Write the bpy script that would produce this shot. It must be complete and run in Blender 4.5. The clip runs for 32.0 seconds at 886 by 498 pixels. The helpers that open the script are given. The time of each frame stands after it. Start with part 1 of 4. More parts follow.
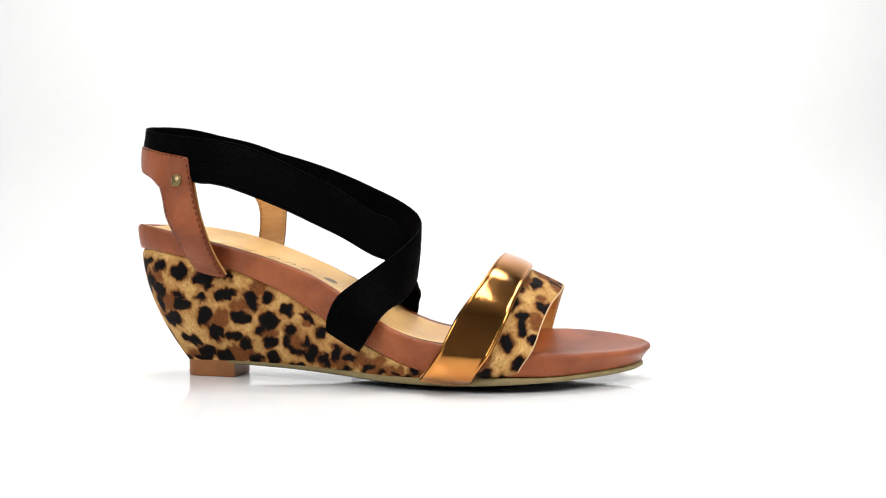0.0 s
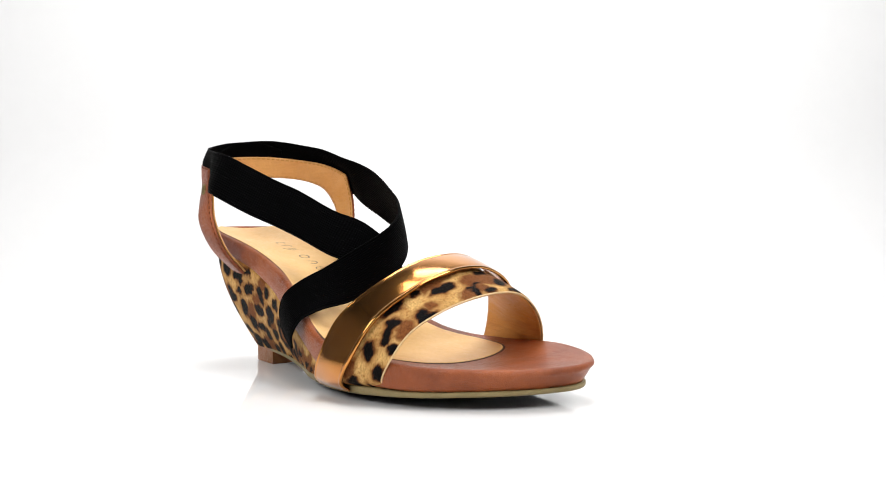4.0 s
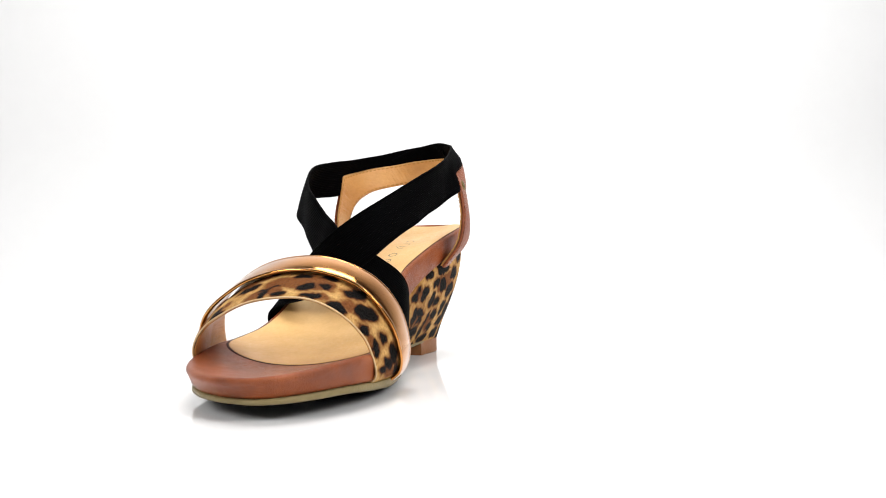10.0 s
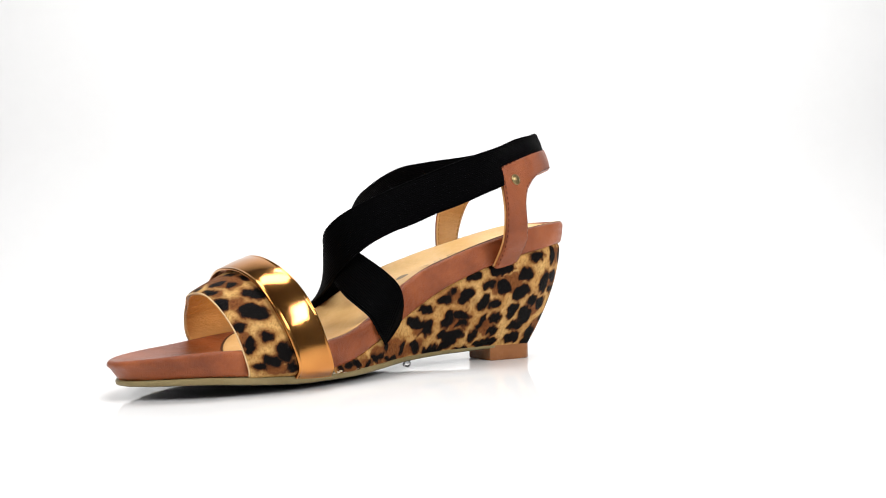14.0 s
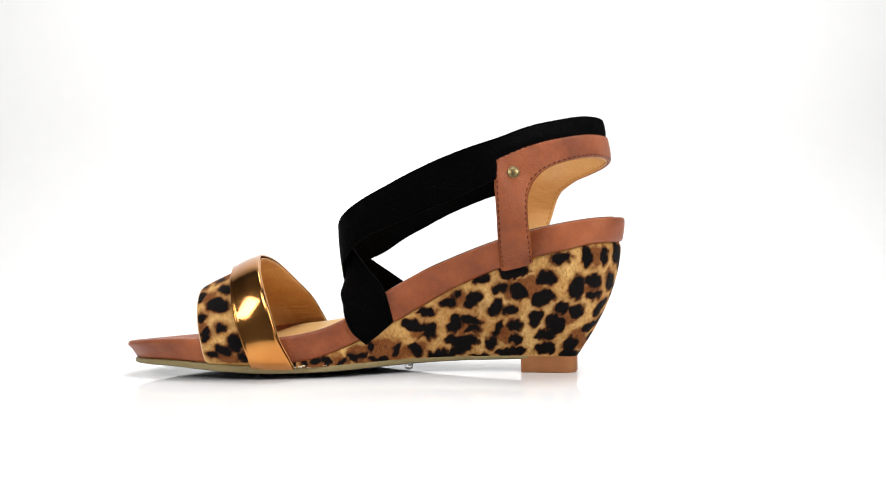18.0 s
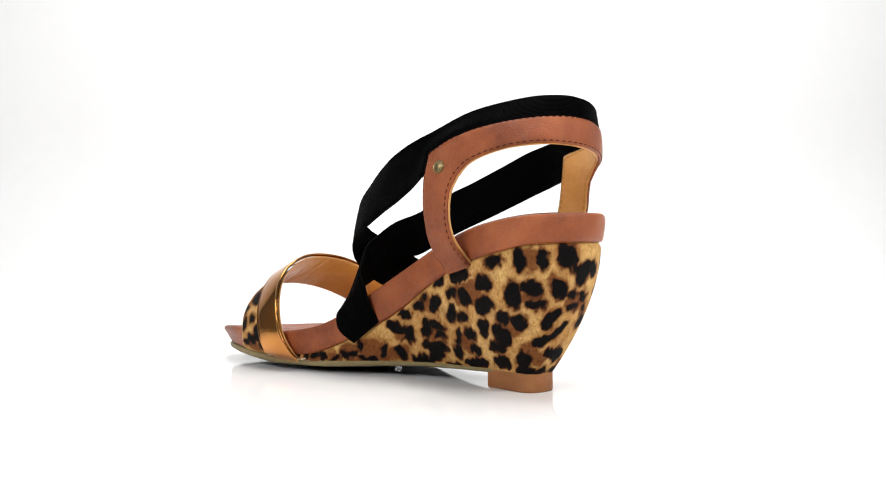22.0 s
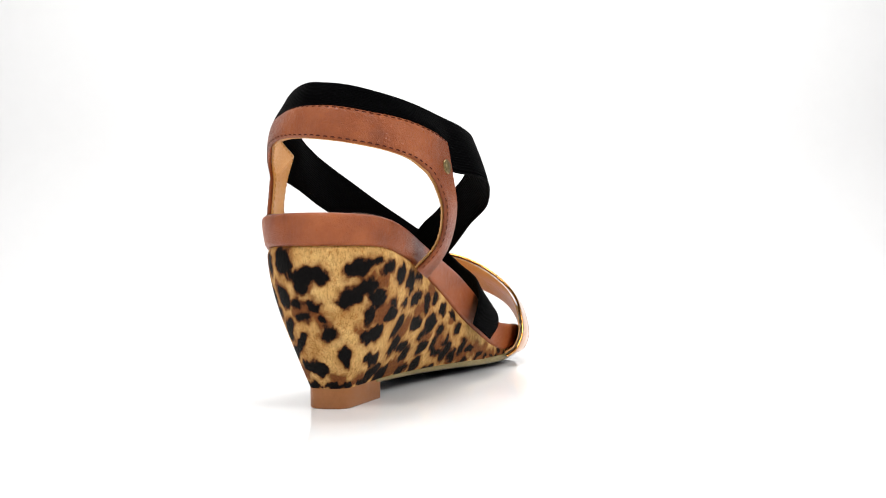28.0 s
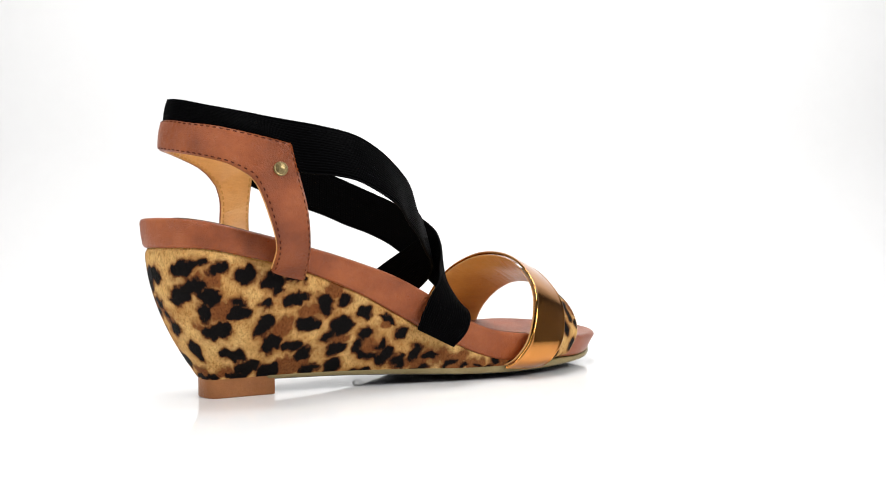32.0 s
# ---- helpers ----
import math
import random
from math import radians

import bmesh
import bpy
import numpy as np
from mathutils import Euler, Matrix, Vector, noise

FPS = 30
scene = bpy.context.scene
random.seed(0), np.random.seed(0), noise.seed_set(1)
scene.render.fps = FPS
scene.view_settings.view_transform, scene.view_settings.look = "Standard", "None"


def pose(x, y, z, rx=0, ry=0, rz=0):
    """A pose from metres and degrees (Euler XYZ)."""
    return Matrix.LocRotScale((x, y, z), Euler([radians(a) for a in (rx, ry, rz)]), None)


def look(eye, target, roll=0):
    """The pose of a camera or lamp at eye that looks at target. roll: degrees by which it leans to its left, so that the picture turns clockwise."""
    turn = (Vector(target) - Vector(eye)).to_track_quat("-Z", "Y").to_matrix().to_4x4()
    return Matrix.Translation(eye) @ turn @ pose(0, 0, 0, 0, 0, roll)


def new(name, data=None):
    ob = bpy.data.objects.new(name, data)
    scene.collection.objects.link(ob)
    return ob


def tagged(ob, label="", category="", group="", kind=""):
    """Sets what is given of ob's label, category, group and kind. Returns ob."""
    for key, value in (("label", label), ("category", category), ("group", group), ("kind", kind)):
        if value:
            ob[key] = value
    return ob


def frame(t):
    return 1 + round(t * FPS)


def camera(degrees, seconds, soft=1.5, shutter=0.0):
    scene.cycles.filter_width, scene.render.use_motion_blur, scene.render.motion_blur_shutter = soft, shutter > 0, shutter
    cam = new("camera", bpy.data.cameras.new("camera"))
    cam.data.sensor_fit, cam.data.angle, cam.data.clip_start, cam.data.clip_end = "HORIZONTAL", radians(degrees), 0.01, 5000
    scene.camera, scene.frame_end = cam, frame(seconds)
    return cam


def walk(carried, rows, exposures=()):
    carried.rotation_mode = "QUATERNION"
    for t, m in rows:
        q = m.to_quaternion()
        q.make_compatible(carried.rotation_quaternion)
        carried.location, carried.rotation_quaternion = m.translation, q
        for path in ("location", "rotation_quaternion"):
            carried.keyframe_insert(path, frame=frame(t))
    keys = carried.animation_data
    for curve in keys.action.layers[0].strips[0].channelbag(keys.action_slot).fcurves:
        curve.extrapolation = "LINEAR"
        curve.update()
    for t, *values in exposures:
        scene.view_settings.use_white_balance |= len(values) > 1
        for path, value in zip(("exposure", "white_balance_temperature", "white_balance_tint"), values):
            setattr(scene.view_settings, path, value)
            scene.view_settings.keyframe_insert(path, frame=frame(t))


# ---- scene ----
from mathutils.bvhtree import BVHTree
import random

# All measures of the sandal are millimetres from its heel (x to the toe, y to its inner side, z up), turned into metres on the way.
cam = camera(53.3, 32.0, soft=1.05)
EYE = (0.0, -0.45702, 0.06610)
AIM = (0.03538, 0.04172, 0.06345)
walk(cam, [(0, look(EYE, AIM, -0.757)), (32, look(EYE, AIM, -0.757))])

# ---- light ----
world = bpy.data.worlds.new("studio_air")
scene.world = world
world.use_nodes = True
world.node_tree.nodes["Background"].inputs[0].default_value = (0.9, 0.95, 1.0, 1)
world.node_tree.nodes["Background"].inputs[1].default_value = 0.04
scene.view_settings.exposure = 0.0


def softbox(name, eye, target, width, height, watts, colour=(1, 0.99, 0.98)):
    data = bpy.data.lights.new(name, "AREA")
    data.shape, data.size, data.size_y, data.energy, data.color = "RECTANGLE", width, height, watts, colour
    ob = new(name, data)
    ob.matrix_world = look(eye, target)
    return ob


softbox("softbox_lamp", (-0.72, -0.68, 0.7), (0, 0, 0.05), 0.4, 0.5, 8.2)
softbox("softbox_lamp", (0.76, -0.6, 0.7), (0, 0, 0.05), 0.4, 0.5, 10.0)
softbox("overhead_lamp", (0, 0.05, 1.6), (0, 0.05, 0), 0.7, 0.5, 13.0, (1, 1, 1))
softbox("backdrop_lamp", (0.17, 0.3, 0.95), (0.17, 0.8, 0.2), 0.5, 0.2, 4.2, (1, 1, 1))


# ---- materials ----
def material(name, rough=0.5, metal=0.0, colour=(0.5, 0.5, 0.5)):
    m = bpy.data.materials.new(name)
    m.use_nodes = True
    b = m.node_tree.nodes["Principled BSDF"]
    b.inputs["Roughness"].default_value = rough
    b.inputs["Metallic"].default_value = metal
    b.inputs["Base Color"].default_value = (*colour, 1)
    return m, m.node_tree, b


def add_node(tree, kind, **values):
    n = tree.nodes.new(kind)
    for key, value in values.items():
        n.inputs[key.replace("_", " ")].default_value = value
    return n


def coords(tree, out="Object", scale=(1, 1, 1)):
    c = tree.nodes.new("ShaderNodeTexCoord")
    m = tree.nodes.new("ShaderNodeMapping")
    m.inputs["Scale"].default_value = scale
    tree.links.new(c.outputs[out], m.inputs["Vector"])
    return m.outputs["Vector"]


def grain(tree, vec, scale, detail=4.0, rough=0.6):
    n = add_node(tree, "ShaderNodeTexNoise", Scale=scale, Detail=detail, Roughness=rough)
    tree.links.new(vec, n.inputs["Vector"])
    return n.outputs["Fac"]


def ramp(tree, value, *stops):
    r = tree.nodes.new("ShaderNodeValToRGB")
    els = r.color_ramp.elements
    while len(els) < len(stops):
        els.new(0.5)
    for e, (at, c) in zip(els, stops):
        e.position, e.color = at, (*c, 1)
    tree.links.new(value, r.inputs["Fac"])
    return r.outputs["Color"]


def maths(tree, op, a, b):
    n = tree.nodes.new("ShaderNodeMath")
    n.operation = op
    for i, v in enumerate((a, b)):
        if isinstance(v, (int, float)):
            n.inputs[i].default_value = v
        else:
            tree.links.new(v, n.inputs[i])
    return n.outputs[0]


def mixed(tree, fac, a, b, blend="MIX"):
    n = tree.nodes.new("ShaderNodeMix")
    n.data_type, n.blend_type = "RGBA", blend
    for i, v in ((0, fac), (6, a), (7, b)):
        if isinstance(v, (int, float)):
            n.inputs[i].default_value = v
        elif isinstance(v, tuple):
            n.inputs[i].default_value = (*v, 1)
        else:
            tree.links.new(v, n.inputs[i])
    return n.outputs[2]


def relief(tree, b, height, strength, distance):
    n = add_node(tree, "ShaderNodeBump", Strength=strength, Distance=distance)
    tree.links.new(height, n.inputs["Height"])
    tree.links.new(n.outputs[0], b.inputs["Normal"])


def add_noise_colour(tree, vec, scale):
    n = add_node(tree, "ShaderNodeTexNoise", Scale=scale, Detail=2.0)
    tree.links.new(vec, n.inputs["Vector"])
    return n.outputs["Color"]


def leather(name, dark, mid, light, rough, fine=1.0, stretch=(1, 1, 1), pebbles=0.0, gloss=0.22, wrinkles=0.0):
    """Grained leather; wrinkles adds soft creases across a strap, by its UV map."""
    m, t, b = material(name, rough)
    b.inputs["Specular IOR Level"].default_value = gloss
    v = coords(t, "Object", stretch)
    big, small, pores = grain(t, v, 38, 5), grain(t, v, 620, 5, 0.65), grain(t, v, 1800, 2)
    creases = t.nodes.new("ShaderNodeTexVoronoi")
    creases.feature = "DISTANCE_TO_EDGE"
    creases.inputs["Scale"].default_value = 1050
    shaken = mixed(t, 0.004, v, add_noise_colour(t, v, 260))
    t.links.new(shaken, creases.inputs["Vector"])
    pebble = ramp(t, creases.outputs["Distance"], (0.0, (0, 0, 0)), (0.3, (1, 1, 1)))
    folds = grain(t, coords(t, "Object", tuple(q * 0.5 for q in stretch)), 170, 2, 0.5)
    base = ramp(t, big, (0.3, dark), (0.52, mid), (0.75, light))
    fleck = ramp(t, small, (0.32, (0.84, 0.81, 0.8)), (0.5, (0.98, 0.98, 0.98)), (0.7, (1.12, 1.12, 1.12)))
    t.links.new(mixed(t, 0.8 * fine, base, fleck, "MULTIPLY"), b.inputs["Base Color"])
    t.links.new(ramp(t, small, (0.3, (rough + 0.1,) * 3), (0.7, (rough - 0.08,) * 3)), b.inputs["Roughness"])
    bumps = maths(t, "ADD", maths(t, "ADD", maths(t, "MULTIPLY", small, 0.4), maths(t, "MULTIPLY", folds, 1.3)), maths(t, "MULTIPLY", pores, 0.3))
    bumps = maths(t, "ADD", bumps, maths(t, "MULTIPLY", pebble, pebbles))
    if wrinkles:
        across = grain(t, coords(t, "UV", (330, 45, 1)), 1.0, 2.0, 0.5)
        patch = ramp(t, grain(t, coords(t, "UV", (38, 25, 1)), 1.0, 1.0), (0.45, (0.1, 0.1, 0.1)), (0.65, (1, 1, 1)))
        bumps = maths(t, "ADD", bumps, maths(t, "MULTIPLY", maths(t, "MULTIPLY", across, patch), wrinkles))
    relief(t, b, bumps, min(1.0, 1.1 * fine), 0.0012)
    return m


brown_leather = leather("brown_leather", (0.15, 0.033, 0.0095), (0.265, 0.066, 0.019), (0.385, 0.11, 0.035), 0.34, 0.48, (1, 1, 1), 0.2, 0.3)
tan_lining = leather("tan_lining", (0.64, 0.375, 0.14), (0.72, 0.445, 0.175), (0.79, 0.51, 0.22), 0.42, 0.25)
lining_leather = leather("lining_leather", (0.54, 0.25, 0.07), (0.64, 0.325, 0.105), (0.71, 0.39, 0.145), 0.33, 0.45, (0.45, 0.45, 1.3), 0.0, 0.34, 2.6)
block_tan = leather("block_tan", (0.21, 0.08, 0.028), (0.285, 0.113, 0.041), (0.36, 0.15, 0.057), 0.34, 0.5)
# Near-black for the sheet that imitates shade under the sole.
under_shade_black = leather("under_shade_black", (0.006, 0.006, 0.006), (0.009, 0.009, 0.009), (0.013, 0.012, 0.011), 0.6, 0.5)
rubber = leather("sole_rubber", (0.17, 0.13, 0.055), (0.23, 0.178, 0.08), (0.29, 0.23, 0.11), 0.45, 0.5)


def elastic_material():
    m, t, b = material("black_elastic", 0.65)
    v = coords(t, "UV", (1, 1, 1))
    ribs = t.nodes.new("ShaderNodeTexWave")
    ribs.wave_type, ribs.bands_direction, ribs.wave_profile = "BANDS", "Y", "SIN"
    ribs.inputs["Scale"].default_value = 260
    ribs.inputs["Distortion"].default_value = 0.4
    t.links.new(v, ribs.inputs["Vector"])
    threads = grain(t, coords(t, "UV", (900, 3500, 1)), 1.0, 2)
    t.links.new(ramp(t, maths(t, "ADD", maths(t, "MULTIPLY", ribs.outputs["Fac"], 0.5), maths(t, "MULTIPLY", threads, 0.5)),
                     (0.3, (0.0002, 0.0002, 0.0003)), (0.6, (0.0008, 0.0008, 0.001)), (0.85, (0.0028, 0.0028, 0.0033))), b.inputs["Base Color"])
    b.inputs["Specular IOR Level"].default_value = 0.016
    relief(t, b, maths(t, "ADD", ribs.outputs["Fac"], maths(t, "MULTIPLY", threads, 0.6)), 0.7, 0.0003)
    return m


black_elastic = elastic_material()


def gold_material():
    m, t, b = material("bronze_foil", 0.16, 1.0)
    v = coords(t)
    dents, fine = grain(t, v, 60, 0.5), grain(t, v, 900, 2)
    creases = grain(t, coords(t, "UV", (32, 85, 1)), 1.0, 0.6)
    t.links.new(ramp(t, dents, (0.3, (0.48, 0.186, 0.038)), (0.7, (0.58, 0.246, 0.057))), b.inputs["Base Color"])
    t.links.new(ramp(t, fine, (0.3, (0.09,) * 3), (0.75, (0.19,) * 3)), b.inputs["Roughness"])
    b.inputs["Coat Weight"].default_value = 0.3
    b.inputs["Coat Roughness"].default_value = 0.12
    height = maths(t, "ADD", maths(t, "ADD", dents, maths(t, "MULTIPLY", creases, 0.6)), maths(t, "MULTIPLY", fine, 0.02))
    relief(t, b, height, 0.3, 0.0018)
    return m


bronze_foil = gold_material()


def leopard_material():
    """Pony-hair print: the meshes carry how many millimetres a point lies inside a black spot and inside a brown rosette."""
    m, t, b = material("leopard_print", 0.62)
    v = coords(t)
    hair = grain(t, coords(t, "Object", (1, 1, 0.5)), 1150, 4, 0.75)
    soft, wide = grain(t, v, 300, 4), grain(t, v, 70, 3)
    spot = t.nodes.new("ShaderNodeAttribute")
    spot.attribute_name = "spot"
    rose = t.nodes.new("ShaderNodeAttribute")
    rose.attribute_name = "rose"
    jitter = maths(t, "ADD", maths(t, "MULTIPLY", maths(t, "SUBTRACT", soft, 0.5), 0.28), maths(t, "MULTIPLY", maths(t, "SUBTRACT", hair, 0.5), 0.3))
    inside = maths(t, "ADD", maths(t, "ADD", maths(t, "MULTIPLY", spot.outputs["Fac"], 0.1), 0.5), jitter)
    within = maths(t, "ADD", maths(t, "ADD", maths(t, "MULTIPLY", rose.outputs["Fac"], 0.1), 0.5), maths(t, "MULTIPLY", jitter, 1.6))
    ground = ramp(t, wide, (0.3, (0.37, 0.18, 0.052)), (0.5, (0.52, 0.3, 0.1)), (0.75, (0.65, 0.42, 0.16)))
    ground = mixed(t, 0.62, ground, ramp(t, hair, (0.36, (0.36, 0.27, 0.18)), (0.5, (1, 1, 1)), (0.66, (1.4, 1.4, 1.4))), "MULTIPLY")
    freckle = ramp(t, grain(t, v, 520, 3), (0.55, (0, 0, 0)), (0.7, (0.55, 0.55, 0.55)))
    ground = mixed(t, freckle, ground, (0.3, 0.11, 0.028))
    brown = ramp(t, hair, (0.3, (0.062, 0.016, 0.005)), (0.7, (0.215, 0.06, 0.016)))
    black = ramp(t, hair, (0.35, (0.0008, 0.0008, 0.001)), (0.8, (0.006, 0.0045, 0.004)))
    halo = ramp(t, inside, (0.27, (0, 0, 0)), (0.36, (0.32, 0.32, 0.32)), (0.48, (0.92, 0.92, 0.92)))
    r = ramp(t, within, (0.34, (0, 0, 0)), (0.56, (0.92, 0.92, 0.92)))
    s = ramp(t, inside, (0.43, (0, 0, 0)), (0.55, (1, 1, 1)))
    t.links.new(mixed(t, s, mixed(t, maths(t, "MAXIMUM", r, halo), ground, brown), black), b.inputs["Base Color"])
    b.inputs["Specular IOR Level"].default_value = 0.06
    relief(t, b, hair, 0.8, 0.0006)
    return m


leopard_print = leopard_material()


def plain(name, colour, rough, metal=0.0, scale=300, bump=0.15, spread=0.15):
    m, t, b = material(name, rough, metal, colour)
    n = grain(t, coords(t), scale)
    lo, hi = tuple(c * (1 - spread) for c in colour), tuple(min(1, c * (1 + spread)) for c in colour)
    t.links.new(ramp(t, n, (0.3, lo), (0.7, hi)), b.inputs["Base Color"])
    relief(t, b, n, bump, 0.0003)
    return m


old_brass = plain("old_brass", (0.24, 0.18, 0.085), 0.42, 1.0, 700, 0.25, 0.4)
brown_thread = plain("brown_thread", (0.045, 0.013, 0.009), 0.7, 0, 2500)
tan_thread = plain("tan_thread", (0.5, 0.25, 0.08), 0.7, 0, 2500)
black_cord = plain("black_cord", (0.0012, 0.0012, 0.0014), 0.65, 0, 2500)
for thread in (brown_thread, tan_thread, black_cord):
    thread.node_tree.nodes["Principled BSDF"].inputs["Specular IOR Level"].default_value = 0.03
pale_edge = plain("pale_cut_edge", (0.62, 0.42, 0.21), 0.5, 0, 900)
# Dark colour for the gap shade painted round the insole.
gap_dark = plain("insole_gap_dark", (0.05, 0.018, 0.008), 0.6, 0, 800)
print_ink = plain("print_ink", (0.11, 0.072, 0.036), 0.55, 0, 1200, 0.05, 0.3)
worn_ink = plain("worn_ink", (0.2, 0.135, 0.07), 0.5, 0, 1500, 0.05, 0.4)
dried_glue = plain("dried_glue", (0.62, 0.52, 0.38), 0.35, 0, 900, 0.2, 0.2)
clear_glue = material("clear_glue", 0.05, 0, (0.95, 0.95, 0.95))[0]
clear_glue.node_tree.nodes["Principled BSDF"].inputs["Transmission Weight"].default_value = 0.9


def floor_material():
    m, t, b = material("white_acrylic", 0.05, 0, (0.92, 0.92, 0.92))
    n = grain(t, coords(t), 6, 3)
    t.links.new(ramp(t, n, (0.3, (0.03,) * 3), (0.7, (0.06,) * 3)), b.inputs["Roughness"])
    b.inputs["IOR"].default_value = 1.45
    b.inputs["Specular IOR Level"].default_value = 0.3
    return m


white_acrylic = floor_material()
white_paper = plain("white_paper", (0.78, 0.78, 0.78), 0.9, 0, 40, 0.02, 0.006)
grey_wall_paint = plain("grey_wall_paint", (0.4, 0.4, 0.405), 0.9, 0, 20, 0.05, 0.1)
dark_floor_paint = plain("dark_floor_paint", (0.07, 0.068, 0.065), 0.7, 0, 12, 0.1, 0.2)


# ---- mesh helpers ----
AXIS = Vector((121.02, 13.34, 0.0))


def mesh_ob(name, verts, faces, mat, parent=None, label="", smooth=True, uvs=None, fields=None):
    me = bpy.data.meshes.new(name)
    me.from_pydata([tuple(v) for v in verts], [], faces)
    me.materials.append(mat)
    if smooth:
        me.polygons.foreach_set("use_smooth", [True] * len(me.polygons))
    if uvs is not None:
        layer = me.uv_layers.new(name="UVMap")
        index = np.empty(len(me.loops), dtype=np.int32)
        me.loops.foreach_get("vertex_index", index)
        layer.data.foreach_set("uv", np.asarray(uvs, dtype=np.float32)[index].ravel())
    for key, values in (fields or {}).items():
        me.attributes.new(key, "FLOAT", "POINT").data.foreach_set("value", np.asarray(values, dtype=np.float32))
    me.validate()
    ob = new(name, me)
    if parent is not None:
        ob.parent = parent
    if label:
        tagged(ob, label)
    return ob


def local(p):
    """Millimetres on the sandal to metres round the turning axis; the heights above the sole settle a little."""
    q = np.asarray(p, dtype=float) - np.array(AXIS)
    q[..., 2] = np.interp(q[..., 2], (-10, 0, 10, 150), (-10, 0, 9.5, 151.3))
    return q * 0.001


def grid_faces(nu, nv, start=0, flip=False, wrap_v=False):
    out = []
    for i in range(nu - 1):
        for j in range(nv if wrap_v else nv - 1):
            k = (j + 1) % nv
            q = (start + i * nv + j, start + (i + 1) * nv + j, start + (i + 1) * nv + k, start + i * nv + k)
            out.append(q[::-1] if flip else q)
    return out


def curve(points, n, corners=()):
    """A smooth line of n points through the given ones, evenly spread by index; sharp at the numbered corners."""
    p = np.asarray(points, dtype=float)
    k = len(p)
    chord = np.concatenate([[0], np.cumsum(np.linalg.norm(np.diff(p, axis=0), axis=1) ** 0.5 + 1e-9)])
    slope = np.zeros_like(p)
    for i in range(k):
        a, b = max(i - 1, 0), min(i + 1, k - 1)
        slope[i] = (p[b] - p[a]) / (chord[b] - chord[a])
    out = []
    for s in np.linspace(0, k - 1, n):
        i = min(int(s), k - 2)
        h = chord[i + 1] - chord[i]
        f = s - i
        m0 = (p[i + 1] - p[i]) / h if i in corners else slope[i]
        m1 = (p[i + 1] - p[i]) / h if i + 1 in corners else slope[i + 1]
        out.append((2 * f**3 - 3 * f**2 + 1) * p[i] + (f**3 - 2 * f**2 + f) * h * m0 + (3 * f**2 - 2 * f**3) * p[i + 1] + (f**3 - f**2) * h * m1)
    return np.array(out)


def along(table, x):
    """A smooth value from a small table of (x, value) pairs."""
    xs, ys = np.array([r[0] for r in table], float), np.array([r[1] for r in table], float)
    m = np.gradient(ys, xs)
    x = np.clip(np.asarray(x, float), xs[0], xs[-1])
    i = np.clip(np.searchsorted(xs, x, side="right") - 1, 0, len(xs) - 2)
    h = xs[i + 1] - xs[i]
    f = (x - xs[i]) / h
    return (2 * f**3 - 3 * f**2 + 1) * ys[i] + (f**3 - 2 * f**2 + f) * h * m[i] + (3 * f**2 - 2 * f**3) * ys[i + 1] + (f**3 - f**2) * h * m[i + 1]


def ribbon_grid(edge_a, edge_b, n, nv, crown=0.0, corners=()):
    a, b = curve(edge_a, n, corners), curve(edge_b, n, corners)
    v = np.linspace(0, 1, nv)
    g = a[:, None] * (1 - v)[None, :, None] + b[:, None] * v[None, :, None]
    du = np.gradient(g, axis=0)
    dv = np.gradient(g, axis=1)
    nrm = np.cross(du, dv)
    nrm /= np.linalg.norm(nrm, axis=2, keepdims=True) + 1e-12
    g = g + nrm * (crown * 4 * v * (1 - v))[None, :, None]
    return g, nrm, v


def slab(name, g, nrm, v, low, high, mat, parent, label="", shape=None):
    """A strap: the sheet g thickened from low to high along its normals, with rounded long edges."""
    n, nv = g.shape[:2]
    e = (1 - np.abs(2 * v - 1) ** 10) ** 0.5
    mid, half = (low + high) / 2, (high - low) / 2
    prof = half * e
    outer, inner = g + nrm * (mid + prof)[None, :, None], g + nrm * (mid - prof)[None, :, None]
    loop = np.concatenate([outer, inner[:, ::-1][:, 1:-1]], axis=1)
    m = loop.shape[1]
    verts = local(loop.reshape(-1, 3))
    run = np.concatenate([[0], np.cumsum(np.linalg.norm(np.diff(g[:, nv // 2], axis=0), axis=1))]) * 0.001
    wide = np.concatenate([[0], np.cumsum(np.linalg.norm(np.diff(g[n // 2], axis=0), axis=1))]) * 0.001
    vv = np.concatenate([wide, wide[::-1][1:-1]])
    uvs = np.stack([np.repeat(run, m), np.tile(vv, n)], 1)
    faces = grid_faces(n, m, 0, True, True)
    faces += [tuple(range(m)), tuple(range((n - 1) * m, n * m))[::-1]]
    fields = shape(uvs[:, 0] * 1000, uvs[:, 1] * 1000) if shape else None
    return mesh_ob(name, verts, faces, mat, parent, label, True, uvs, fields)


# ---- the outlines of the sandal ----
OUTER = [(-4.5, 1.5), (-3.2, -6.0), (0.3, -13.0), (5.8, -20.4), (14.3, -25.5), (24, -27.8), (40, -28.3), (57, -28.5), (80, -30.2), (100, -33.2), (120, -37.7), (140, -42), (160, -46),
         (180, -47.5), (200, -45.5), (216, -40), (231, -30.5), (242, -20.5), (250.5, -8.5), (254.8, 2.5), (256.3, 11)]
INNER = [(-4.5, 1.5), (-3.8, 9), (-1.2, 15.5), (4.5, 22.5), (13, 28), (24, 31), (40, 30.8), (57, 27.8), (80, 23.2), (96, 20.9), (108, 21.6), (120, 25), (140, 32), (160, 38),
         (180, 42), (200, 42.4), (216, 41), (231, 37.2), (242, 32.5), (250.5, 25.5), (254.8, 18.5), (256.3, 11)]
